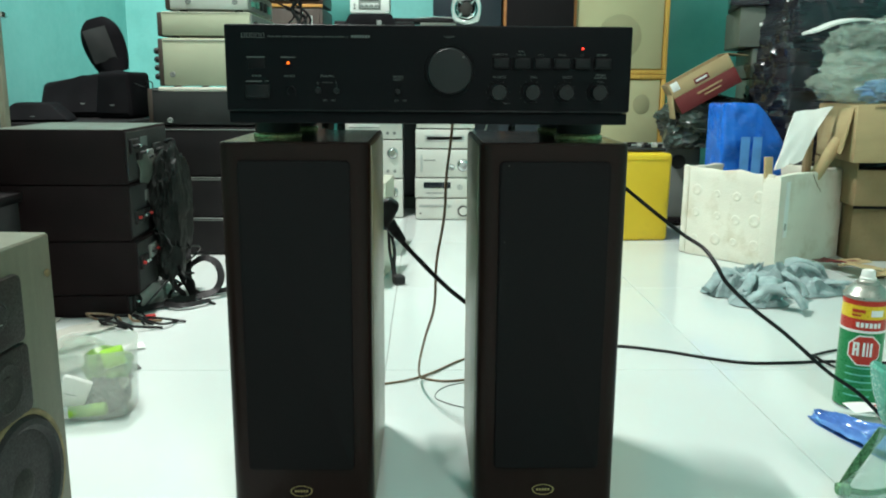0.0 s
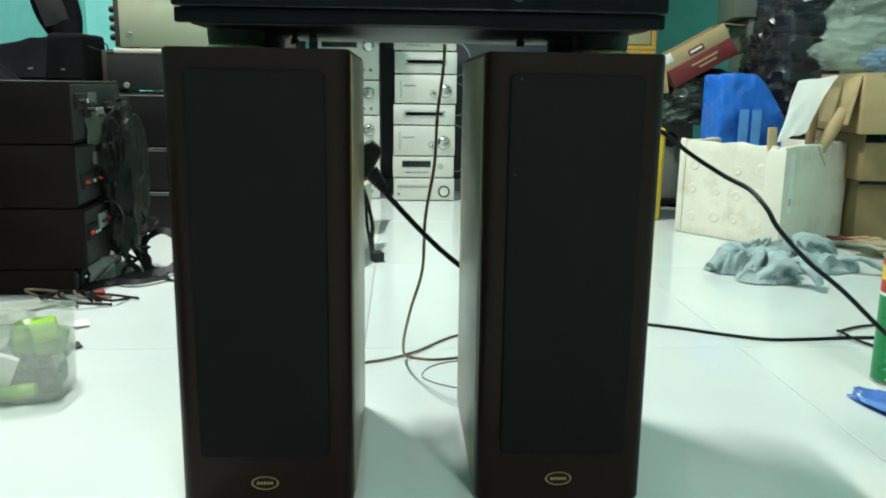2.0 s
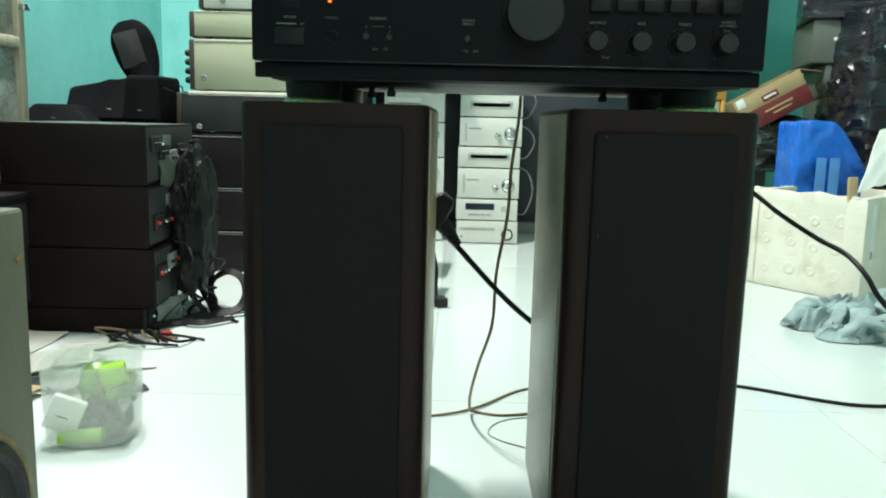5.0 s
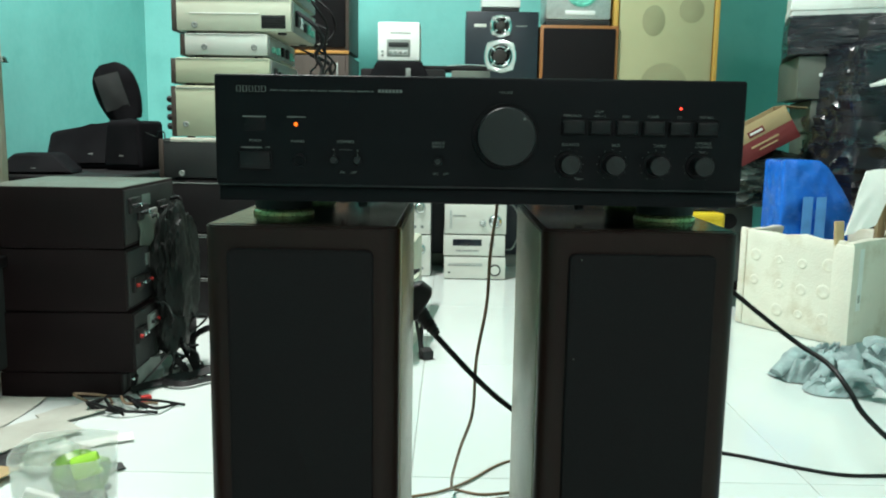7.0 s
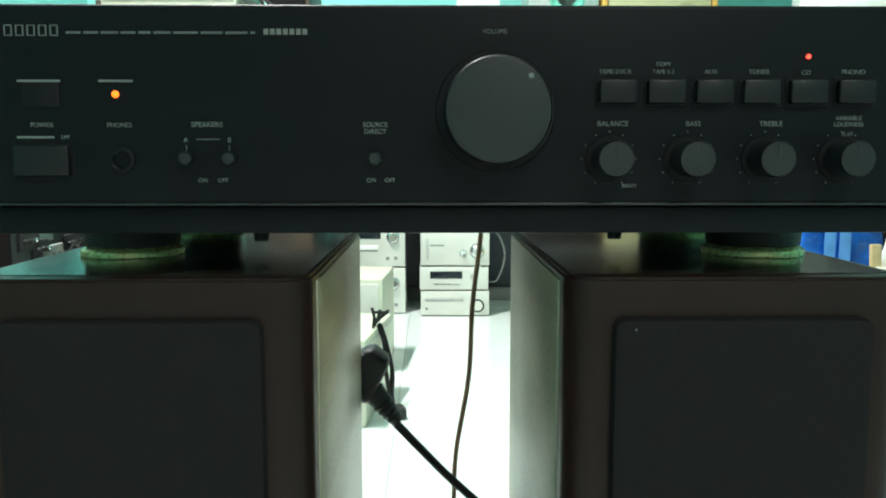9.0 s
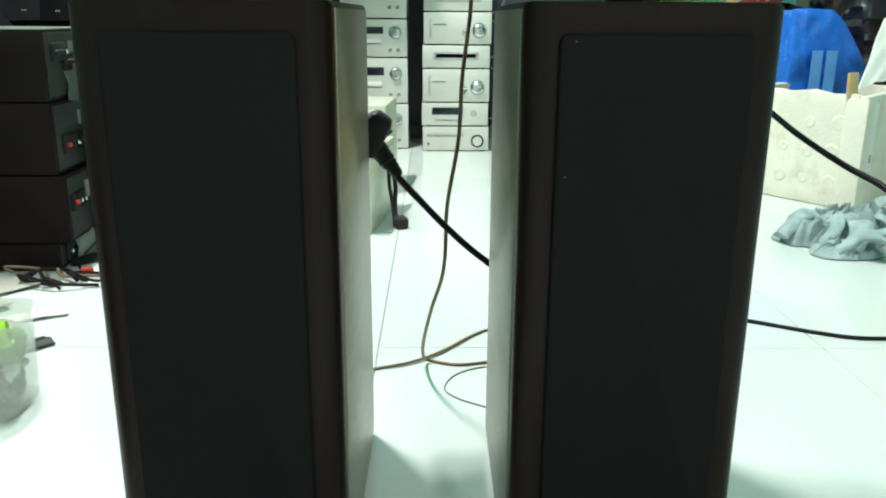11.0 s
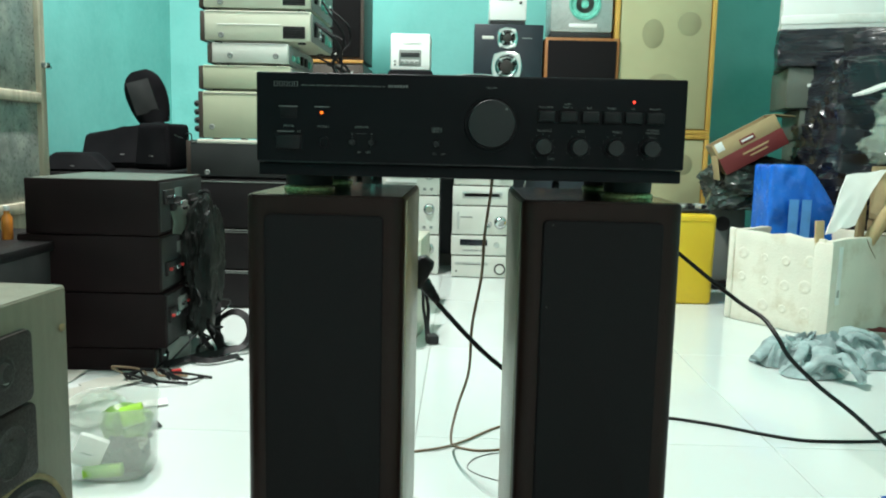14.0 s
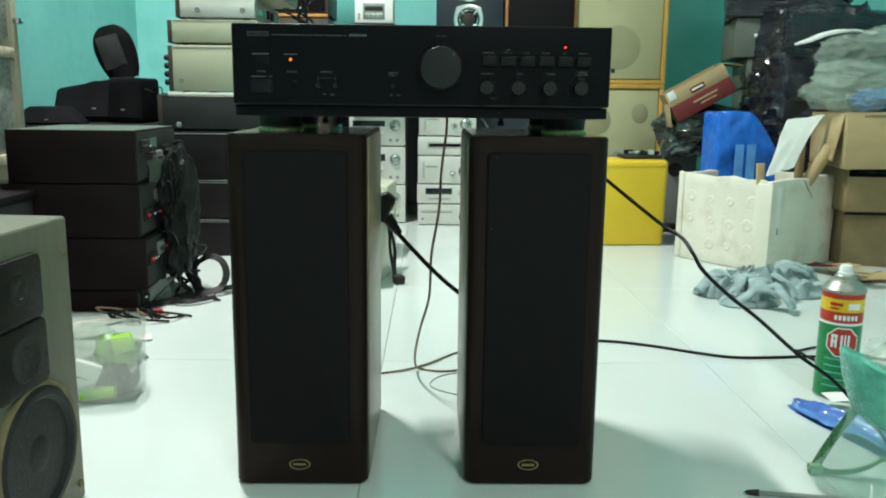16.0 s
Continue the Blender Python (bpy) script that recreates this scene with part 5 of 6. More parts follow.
part("bottom", box(-0.101, 0.111, 0.004, 0.12, 0.001, 0.005, 0.001), M_CARDDARK, rc)
part("flap", box(0.0, 0.07, 0.004, 0.12, 0, 0.003, 0.001), M_CARDDARK, rc, "open carton flap", pose(0.114, 0, 0.106, 0, 35, 0))
part("flap", box(-0.08, 0.0, 0.0, 0.10, 0, 0.003, 0.001), M_CARDB, rc, "open carton flap", pose(-0.104, 0.0, 0.07, 0, -70, 0))
part("flap", box(-0.1, 0.05, 0.0, 0.05, 0, 0.003, 0.001), M_CARDDARK, rc, "", pose(0, 0.12, 0.107, -40, 0, 0))
part("label", box(-0.022, 0.03, -0.0012, 0.001, 0.066, 0.086, 0.0004), M_REDPRINT, rc, "small red label")
part("label_bars", box(-0.016, 0.024, -0.002, 0.0, 0.073, 0.080, 0.0004), M_PAPER, rc)
part("print_bars", box(-0.03, 0.06, -0.0012, 0.001, 0.034, 0.040, 0.0004), M_CARDB, rc)
part("print_bars", box(-0.01, 0.05, -0.0012, 0.001, 0.020, 0.025, 0.0004), M_CARDB, rc)
part("white_tag", box(-0.098, -0.072, -0.0012, 0.001, 0.078, 0.108, 0.0004), M_WHITE, rc)

# ---- wrapped boxes stacked at the right ----
z = 0.0
for h, x0, x1, mt, lb in ((0.434, 1.03, 1.36, M_BLACK, "black carton at the bottom of the pile"), (0.095, 1.056, 1.36, M_GREYBOX, "grey metal case in the pile"), (0.104, 1.048, 1.36, M_GREYBOX, "grey metal case in the pile"), (0.136, 1.0, 1.34, M_GREYBOX, "large grey case in the pile")):
    u = thing("grey_unit" if mt is M_GREYBOX else "black_carton", lb, "case", pose(x0 + 0.06, 2.92, z, 0, 0, -12), "piled cases")
    part("body", box(0, x1 - x0, 0, 0.34, 0.002 if z else 0, h - 0.0005, 0.005), mt, u)
    if mt is M_GREYBOX:
        part("logo_tag", box(0.062, 0.074, -0.003, 0.001, h * 0.52, h * 0.60, 0.0005), M_WHITE, u)
        part("pad", box(0.02, 0.05, 0.02, 0.30, 0.0, 0.003, 0.001), M_RUBBER, u)
    z += h
w = thing("wrapped_box", "box wrapped in shiny black plastic", "package", pose(1.245, 3.03, z, 0, 0, -19))
part("wrap", film_bag((0.36, 0.36, 0.122), 9, 0.03, 0.02, 0.94, 2.0, 3.0), M_BLACKBAG, w)
part("fold_flap", sheet(24, 8, lambda u, v: Vector((-0.17 + 0.3 * u, -0.172 - 0.006 * v + 0.004 * noise.noise(Vector((u * 9, v * 3, 1))), 0.03 + 0.065 * v + 0.012 * noise.noise(Vector((u * 5, v, 2))))), 0.0015), M_BLACKBAG, w, "folded black plastic flap")
part("tape", sheet(10, 3, lambda u, v: Vector((0.02 + 0.025 * v, -0.1815, 0.02 + 0.08 * u)), 0.001), M_DARKGREY, w)
w = thing("white_carton", "white carton on top of the pile", "box", pose(1.24, 3.03, z + 0.117, 0, 0, -19))
part("body", box(-0.165, 0.165, -0.15, 0.16, 0, 0.18, 0.006), M_WHITE, w)
part("lid_edge", box(-0.168, 0.168, -0.153, 0.163, 0.02, 0.05, 0.003), M_PAPER, w)
w = thing("black_bag", "large shiny black bin bag tightly wrapped", "bag", pose(1.345, 2.86, 0))
part("bag", film_bag((0.46, 0.40, 0.82), 12, 0.08, 0.10, 0.66, 0.6, 7.0), M_BLACKBAG, w)
part("knot", lumpy((0.10, 0.09, 0.07), 4, 0.25, 0.1, 4, square=0.1), M_BLACKBAG, w, "gathered black knot", pose(0.02, -0.02, 0.80))
# cartons at the right edge
def carton(name, label, at, w, d, h, mt, flaps=True, front=1.0):
    c = thing(name, label, "box", at, "brown cartons")
    part("front", box(0, w, 0, 0.005, 0, h * front, 0.0015), mt, c)
    part("back", box(0, w, d - 0.005, d, 0, h, 0.0015), mt, c)
    part("side", box(0, 0.005, 0.005, d - 0.005, 0, h, 0.0015), mt, c)
    part("side", box(w - 0.005, w, 0.005, d - 0.005, 0, h, 0.0015), mt, c)
    part("bottom", box(0.005, w - 0.005, 0.005, d - 0.005, 0, 0.004, 0.001), mt, c)
    if flaps:
        part("top", box(0.001, w - 0.001, 0.001, d / 2 - 0.002, h - 0.001, h + 0.003, 0.001), mt, c)
        part("top", box(0.001, w - 0.001, d / 2 + 0.002, d - 0.001, h - 0.001, h + 0.003, 0.001), mt, c)
        part("tape", box(w * 0.1, w * 0.9, -0.001, 0.001, h - 0.008, h - 0.001, 0.0004), M_TAN, c)
    return c


k = carton("brown_carton", "shabby brown carton on the floor", pose(1.245, 2.42, 0, 0, 0, -4), 0.46, 0.34, 0.165, M_CARDDARK)
# black strip painted in for the shade below the upper carton
part("shadow_gap", box(0.0, 0.3, -0.002, 0.001, 0.155, 0.166, 0.0005), M_BLACK, k)
k = carton("brown_carton", "open brown carton on another carton", pose(1.225, 2.38, 0.169, 0, 0, -3), 0.46, 0.34, 0.123, M_CARDDARK, False, 0.84)
part("flap", box(0.09, 0.34, -0.003, 0.0, -0.085, 0.0, 0.001), M_CARDB, k, "hanging brown flap", pose(0.03, -0.004, 0.125, 14, 0, 0))
k = carton("brown_carton", "tan carton on top of the pile", pose(1.19, 2.34, 0.296, 0, -1.5, -8), 0.44, 0.32, 0.155, M_CARDB)
part("flap", box(-0.004, 0.0, 0.0, 0.2, -0.13, 0.0, 0.001), M_CARDB, k, "hanging brown flap", pose(0.0, 0.02, 0.15, 0, 12, 0))
cb = thing("clear_bag", "cloudy clear plastic bag heaped on the cartons", "bag", pose(1.40, 2.52, 0.455))
part("bag", film_bag((0.44, 0.36, 0.24), 15, 0.30, 0.12, 0.2, 2.6, 3.4), M_CLEARBAG, cb)
part("bag_fold", film_bag((0.26, 0.24, 0.14), 19, 0.32, 0.14, 0.2, 3.0, 3.0), M_CLEARBAG, cb, "folded clear plastic", pose(-0.13, -0.03, 0.0))
part("inner_bag", lumpy((0.20, 0.16, 0.07), 17, 0.25, 0.10, 4, square=0.3), M_PALEBLUE, cb, "blue bag inside")
ws = thing("white_strip", "white foam strip lying over the black bag", "sheet", pose(1.255, 2.60, 0.635))
part("strip", sheet(12, 5, lambda u, v: Vector((-0.11 + 0.22 * u, -0.03 + 0.07 * v, 0.04 * math.sin(u * 2.2) + 0.01 * noise.noise(Vector((u * 3, v * 2, 1))) + 0.03)), 0.006), M_PAPER, ws)
# upright clear piece is an added prop that carries the strip
part("fold", box(0.0, 0.02, 0.0, 0.006, -0.19, 0.065, 0.002), M_CLEARBAG, ws)
fl = thing("torn_card", "torn brown card scraps on the floor", "card", pose(1.18, 2.20, 0))
rng = random.Random(21)
for i in range(9):
    part("scrap", sheet(5, 4, lambda u, v: Vector(((u - 0.5) * 0.12, (v - 0.5) * 0.06, 0.006 + 0.012 * noise.noise(Vector((u * 2, v * 2, i))))), 0.002), rng.choice([M_CARDB, M_CARDDARK, M_REDPRINT]), fl, at=pose(rng.uniform(-0.04, 0.22), rng.uniform(-0.06, 0.10), 0.006 + 0.004 * i, rng.uniform(-8, 8), rng.uniform(-8, 8), rng.uniform(0, 180)))

# ---- rag on the floor ----
rag = thing("rag", "crumpled grey blue cotton rag on the floor", "cloth", pose(0.857, 2.05, 0))


def rag_sheet(u, v, ox, oy, w, d, hgt, seed):
    a = 2 * math.pi * v
    q0 = Vector((math.cos(a), math.sin(a), seed))
    out = 1 + 0.30 * noise.noise(q0 * 1.1) + 0.16 * noise.noise(q0 * 2.7) + 0.05 * noise.noise(q0 * 7)
    r = u * out
    x, y = 0.5 * w * r * math.cos(a), 0.5 * d * r * math.sin(a)
    p = Vector((x, y * 1.5, seed))
    p = p + 0.055 * noise.noise_vector(p * 11) + 0.018 * noise.noise_vector(p * 30)
    ridge = (1 - 2.0 * abs(noise.noise(Vector((p.x * 16, p.y * 16, seed))))) ** 2
    ridge2 = 1 - 2.0 * abs(noise.noise(Vector((p.x * 40 + 5, p.y * 40, seed * 2))))
    ridge3 = 1 - 2.0 * abs(noise.noise(Vector((p.x * 95 + 3, p.y * 95, seed * 3))))
    mound = 0.55 + 0.6 * noise.noise(Vector((x * 12, y * 12, seed + 4)))
    fall = max(0.0, 1 - u ** 5)
    z = hgt * fall * max(0.0, 0.35 * mound + 0.50 * ridge * mound + 0.26 * ridge2 + 0.07 * ridge3)
    x += 0.020 * fall * (ridge - 0.4) * noise.noise(Vector((x * 9, y * 9, seed + 8)))
    y += -0.014 * fall * (ridge - 0.3)
    return Vector((ox + x, oy + y, max(0.0, z) + 0.0035 - 0.001 * u))


for ox, oy, w, d, hg, sd in ((0.020, 0.025, 0.27, 0.17, 0.085, 2.0), (-0.085, -0.015, 0.16, 0.12, 0.06, 5.0), (0.105, 0.0, 0.17, 0.12, 0.065, 8.0), (-0.075, -0.115, 0.13, 0.09, 0.05, 11.0)):
    bm = sheet(60, 200, lambda u, v: rag_sheet(u, v, ox, oy, w, d, hg, sd))
    bmesh.ops.remove_doubles(bm, verts=bm.verts, dist=0.0001)
    for p in part("fold", bm, M_RAG, rag).data.polygons:
        p.use_smooth = True
rng = random.Random(77)
for k in range(18):
    a = rng.uniform(0, 6.28)
    r = rng.uniform(0, 1) ** 0.6
    p = Vector((0.01 + 0.12 * r * math.cos(a), 0.01 + 0.05 * r * math.sin(a), 0))
    if k % 5 == 0:
        p = Vector((-0.10 + rng.uniform(-0.03, 0.03), -0.12 + rng.uniform(-0.02, 0.03), 0))
    t_ = rng.choice([0.3, 2.6, 3.4, -0.4]) + rng.uniform(-0.5, 0.5)
    pts = []
    for j in range(5):
        pts.append(Vector((p.x, p.y, 0.008 + 0.070 * (1 - 0.6 * r) * math.sin(math.pi * (j + 0.2) / 4.4))))
        t_ += rng.uniform(-0.6, 0.6)
        p = p + 0.034 * Vector((math.cos(t_), 0.7 * math.sin(t_), 0))
    bm = tube(pts, rng.uniform(0.012, 0.022), 20, 12, flat=0.55)
    for v in bm.verts:
        q = v.co * 26 + Vector((k, 0, 0))
        v.co += noise.noise_vector(q) * 0.007 + noise.noise_vector(q * 2.6) * 0.0022
        v.co.z = max(0.001, v.co.z)
    for p_ in part("fold", bm, M_RAG, rag).data.polygons:
        p_.use_smooth = True

# ---- spray can ----
can = thing("spray_can", "red, yellow and green spray can with silver dome", "can", pose(0.690, 1.325, 0))
R = 0.0325
part("base_rim", lathe([(R - 0.002, 0.0), (R + 0.0006, 0.001), (R + 0.0006, 0.004), (R, 0.005)], 40), M_CHROME, can)
part("green_band", lathe([(R, 0.005), (R, 0.128)], 40), M_CANGRN, can, "green printed band")
part("white_line", lathe([(R + 0.0002, 0.128), (R + 0.0002, 0.132)], 40), M_CANWHITE, can)
part("red_band", lathe([(R, 0.132), (R, 0.150)], 40), M_CANRED, can, "red printed band")
part("yellow_band", lathe([(R, 0.150), (R, 0.171)], 40), M_CANYEL, can, "yellow printed band")
part("red_shoulder", lathe([(R, 0.171), (R, 0.178), (R - 0.001, 0.18)], 40), M_CANRED, can)
part("dome", lathe([(R - 0.0005, 0.179), (R + 0.0012, 0.181), (R + 0.0012, 0.1845), (R - 0.001, 0.186), (R - 0.004, 0.192), (R - 0.012, 0.199), (R - 0.0165, 0.201), (R - 0.0165, 0.205), (R - 0.0185, 0.206)], 40), M_CANDOME, can, "silver dome")
part("neck", lathe([(0.0165, 0.198), (0.0165, 0.2055), (0.0150, 0.2075), (0.012, 0.2075)], 28), M_CANDOME, can)
part("nozzle", lathe([(0.0125, 0.203), (0.0125, 0.2105), (0.0105, 0.212), (0.0098, 0.220), (0.0085, 0.2225), (0, 0.2225)], 24), M_PAPER, can, "white nozzle")


def on_can(a0, a1, z0, z1, mt, nm, lb="", off=0.0005):
    part(nm, sheet(14, 6, lambda u, v: Vector(((R + off) * math.cos(math.radians(a0 + (a1 - a0) * u)), (R + off) * math.sin(math.radians(a0 + (a1 - a0) * u)), z0 + (z1 - z0) * v))), mt, can, lb)


CA = -112


def octagon_on_can(rad, mt, nm, lb, off):
    def f(u, v):
        z = rad * (2 * v - 1)
        half = rad if abs(z) < rad * 0.414 else rad * 1.414 - abs(z)
        a_ = math.radians(CA + 4) + (2 * u - 1) * half / R
        return Vector(((R + off) * math.cos(a_), (R + off) * math.sin(a_), 0.1 + z))
    part(nm, sheet(20, 14, f), mt, can, lb)


octagon_on_can(0.0245, M_CANWHITE, "octagon_edge", "white octagon edge", 0.0005)
octagon_on_can(0.0225, M_CANRED, "octagon", "red octagon panel", 0.0008)
for k, (a0, a1) in enumerate(((-26, -20), (-16, -10), (-2, 4), (8, 12), (16, 22))):
    on_can(CA + a0, CA + a1, 0.091, 0.113, M_CANWHITE, "letter_bar", "", 0.0011)
on_can(CA - 24, CA - 12, 0.109, 0.113, M_CANWHITE, "letter_bar", "", 0.0012)
on_can(CA - 24, CA - 12, 0.099, 0.103, M_CANWHITE, "letter_bar", "", 0.0012)
for k in range(6):
    on_can(CA - 24 + 11 * k, CA - 16 + 11 * k, 0.137, 0.145, M_CANWHITE, "maker_bar", "", 0.0006)
on_can(CA - 38, CA - 4, 0.160, 0.165, M_CANRED, "caption_bar", "", 0.0006)
on_can(CA - 38, CA - 14, 0.154, 0.157, M_CANRED, "caption_bar", "", 0.0006)
on_can(CA + 10, CA + 44, 0.155, 0.165, M_CANWHITE, "caption_bar", "", 0.0006)
for k in range(5):
    on_can(CA - 40, CA + 30 + 5 * (k % 2), 0.070 - 0.0115 * k, 0.0725 - 0.0115 * k, M_MINT, "text_bar", "", 0.0005)

# ---- blue film, mint cup and pen at the right front ----
gl = thing("blue_film", "glossy blue plastic film packet on the floor", "packet", pose(0.60, 1.27, 0))


def film_at(u, v, lift):
    wd = 0.026 + 0.12 * min(1.0, u * 2.0) ** 0.8 + 0.008 * noise.noise(Vector((u * 9, v * 2, 5)))
    ragged = 0.018 * noise.noise(Vector((v * 9, 1, 0))) * (1 - u)
    a = 0.34 * u + ragged
    x, y = 0.568 * a + 0.823 * (v - 0.5) * wd, -0.823 * a + 0.568 * (v - 0.5) * wd
    rib = (1 - abs(math.sin(v * 12 + 2.5 * noise.noise(Vector((u * 2.5, v, 7)))))) ** 2
    z = lift * (0.006 + 0.009 * noise.noise(Vector((u * 4, v * 4, 2))) + 0.008 * rib + 0.003 * noise.noise(Vector((u * 20, v * 16, 3))))
    return Vector((x, y, max(0.0006, z + 0.0006)))


part("film", sheet(80, 44, lambda u, v: film_at(u, v, 1.0)), M_GLOVE, gl)
part("under_film", sheet(20, 8, lambda u, v: film_at(u, v, 0.0)), M_GLOVE, gl)
part("white_card", sheet(8, 5, lambda u, v: Vector((0.05 + 0.09 * u, -0.022 - 0.02 * u + 0.04 * v, 0.017 + 0.004 * u + 0.003 * math.sin(5 * u)))), M_PAPER, gl, "white printed card")
part("orange_mark", sheet(6, 4, lambda u, v: Vector((0.085 + 0.018 * u, -0.024 + 0.016 * v, 0.0245 + 0.001 * u)), 0.0006), M_CANRED, gl)

cup = thing("mint_cup", "mint plastic funnel cup with clear bag on a glass jar", "cup", pose(0.556, 0.985, 0))
part("jar", lathe([(0.0, 0.002), (0.05, 0.002), (0.056, 0.012), (0.056, 0.02), (0.045, 0.034), (0.030, 0.060), (0.022, 0.092), (0.020, 0.11), (0.0215, 0.11), (0.0235, 0.092), (0.032, 0.060), (0.047, 0.034), (0.058, 0.02), (0.058, 0.01), (0.05, 0.0), (0, 0)], 36), M_MINTGLASS, cup, "green tinted glass jar")
bm = lathe([(0.022, 0.118), (0.034, 0.130), (0.047, 0.148), (0.058, 0.168), (0.060, 0.178), (0.064, 0.186), (0.066, 0.183), (0.0635, 0.176), (0.0605, 0.166), (0.050, 0.146), (0.037, 0.128), (0.025, 0.118)], 48)
for v in bm.verts:
    k = max(0.0, (v.co.z - 0.15) / 0.036)
    v.co.z -= 0.030 * k * (v.co.x / 0.064)
    v.co += 0.0035 * k * noise.noise_vector(v.co * 40)
part("funnel", bm, M_MINT, cup, "mint plastic funnel with torn rim", pose(0.030, 0, -0.030))
part("bag", film_bag((0.11, 0.10, 0.10), 23, 0.3, 0.2, 0.1, 2.5, 3.0, 5), M_CLEARBAG, cup, "crumpled clear bag", pose(0.050, 0, 0.105))
strap([(-0.036, 0.050, 0.004), (-0.026, 0.050, 0.026), (-0.014, 0.049, 0.050), (-0.002, 0.046, 0.074), (0.006, 0.044, 0.090)], 0.014, M_GREENSTRAP, cup, (1, 0.1, -0.4), name="tape", label="speckled green tape")
strap([(-0.036, 0.048, 0.008), (-0.008, 0.040, 0.006), (0.024, 0.036, 0.014), (0.055, 0.036, 0.030), (0.085, 0.038, 0.036)], 0.009, M_GREENSTRAP, cup, (0, -0.3, 1), name="tape", label="speckled green tape")
part("knot", lumpy((0.018, 0.012, 0.014), 9, 0.2, 0.1, 3), M_GREENSTRAP, cup, "dark knot in the tape", pose(-0.036, 0.045, 0.001))

pen = thing("fine_brush", "thin grey brush lying on the floor", "brush", pose(0.405, 0.973, 0.0042, 0, 0, -9))
part("handle", lathe([(0.0, 0.0), (0.0025, 0.004), (0.0042, 0.018), (0.003, 0.02), (0.0034, 0.06), (0.003, 0.18), (0, 0.185)], 14, "x"), M_GREY, pen)
part("tip", lathe([(0.0, -0.001), (0.0028, 0.004), (0.0045, 0.017), (0.0, 0.0185)], 14, "x"), M_RUBBER, pen, "dark tip")

# ---- pale boxes seen between the speakers ----
wb = thing("pale_speaker_box", "pale cream box with dangling black lead", "box", pose(-0.128, 2.07, 0, 0, 0, -8))
part("body", box(-0.22, 0, 0, 0.26, 0, 0.165, 0.005), M_CREAMCASE, wb)
part("top_trim", box(-0.22, 0.001, -0.001, 0.261, 0.150, 0.154, 0.0005), M_SILVER2, wb)
part("grip", box(-0.07, -0.02, -0.0015, 0.002, 0.11, 0.135, 0.001), M_GREY, wb)
wb2 = thing("pale_speaker_box", "taller pale cream box behind the other", "box", pose(-0.118, 2.45, 0, 0, 0, -4))
part("body", box(-0.22, 0, 0, 0.22, 0, 0.222, 0.006), M_CREAMCASE, wb2)
part("panel", box(-0.21, -0.01, -0.002, 0.002, 0.012, 0.21, 0.003), M_SILVER, wb2)
tl = thing("twisted_lead", "short bundle of black leads tied together", "cable", pose(0, 0, 0))
rng = random.Random(31)
for i in range(6):
    o = Vector((rng.uniform(-0.006, 0.006), rng.uniform(-0.015, 0.015), 0))
    part("strand", tube([Vector((-0.108, 2.20, 0.169)) + o, Vector((-0.096, 2.19, 0.135)) + o, Vector((-0.092 + 0.008 * (i % 2), 2.18, 0.08)) + o, Vector((-0.084, 2.16, 0.04)) + o, Vector((-0.078, 2.13, 0.004)) + o], 0.0026, 7), M_CABLE, tl)
part("tie", box(-0.014, 0.014, -0.02, 0.02, 0, 0.022, 0.005), M_RUBBER, tl, at=pose(-0.072, 2.13, 0.001, 0, 0, 15))
for a in range(4):
    part("strand", tube([(-0.12, 2.16 + 0.02 * a, 0.168), (-0.118 + 0.008 * a, 2.165 + 0.02 * a, 0.19), (-0.122 + 0.014 * (a % 2), 2.16 + 0.02 * a, 0.208 - 0.008 * a)], 0.0032, 7), M_CABLE, tl)

# ---- black satellite speakers piled in the corner ----
pl = thing("black_crate", "black crate carrying small speakers", "crate", pose(-1.20, 2.32, 0))
part("shell", box(0, 0.345, 0, 0.62, 0, 0.395, 0.006), M_BLACK, pl)
part("rim", box(-0.004, 0.349, -0.004, 0.624, 0.37, 0.392, 0.003), M_BLACK, pl)


def satellite(at, w, d, h, slope, label, taper=0.18, lean=0.0, cut=0.0):
    s = thing("satellite_speaker", label, "speaker", at, "small black speakers")
    bm = box(-w / 2, w / 2, -d / 2, d / 2, 0, h, 0.012, 3)
    for v in bm.verts:
        k = v.co.z / h
        v.co.y += slope * k
        v.co.z -= cut * k * max(0.0, -v.co.x / (w / 2))
        v.co.x = v.co.x * (1 - taper * k) + lean * k
    part("shell", bm, M_SAT, s)
    part("grille", sheet(8, 8, lambda u, v: Vector(((u - 0.5) * w * (0.84 - 0.8 * taper * v) + lean * v, -d / 2 - 0.004 + slope * (0.12 + 0.76 * v) - 0.004 * math.sin(u * math.pi), h * (0.12 + 0.76 * v) - cut * (0.12 + 0.76 * v) * max(0.0, 1 - 2 * u) * 0.9)), 0.003), M_SAT, s)
    part("name_tag", box(-0.006, 0.006, -d / 2 - 0.009 + slope * 0.3, -d / 2 - 0.006 + slope * 0.3, h * 0.28, h * 0.30, 0.0004), M_SILVER2, s)
    return s


satellite(pose(-1.072, 2.72, 0.396, 0, 0, 14), 0.25, 0.18, 0.145, 0.05, "black wedge speaker lying on the crate", 0.10, 0.0, 0.045)
satellite(pose(-0.932, 2.66, 0.396, 0, 0, -4), 0.115, 0.16, 0.138, 0.01, "small black speaker beside the wedge speaker")
satellite(pose(-1.075, 2.40, 0.396, 0, 0, 10), 0.19, 0.12, 0.05, 0.03, "flat black speaker on the crate's edge", 0.5, -0.01)
s = thing("round_speaker", "rounded black speaker leaning on the pile", "speaker", pose(-1.012, 2.82, 0.534, 0, -17, 20))
bm = bmesh.new()
n_, rows_ = 20, 14
grid_ = []
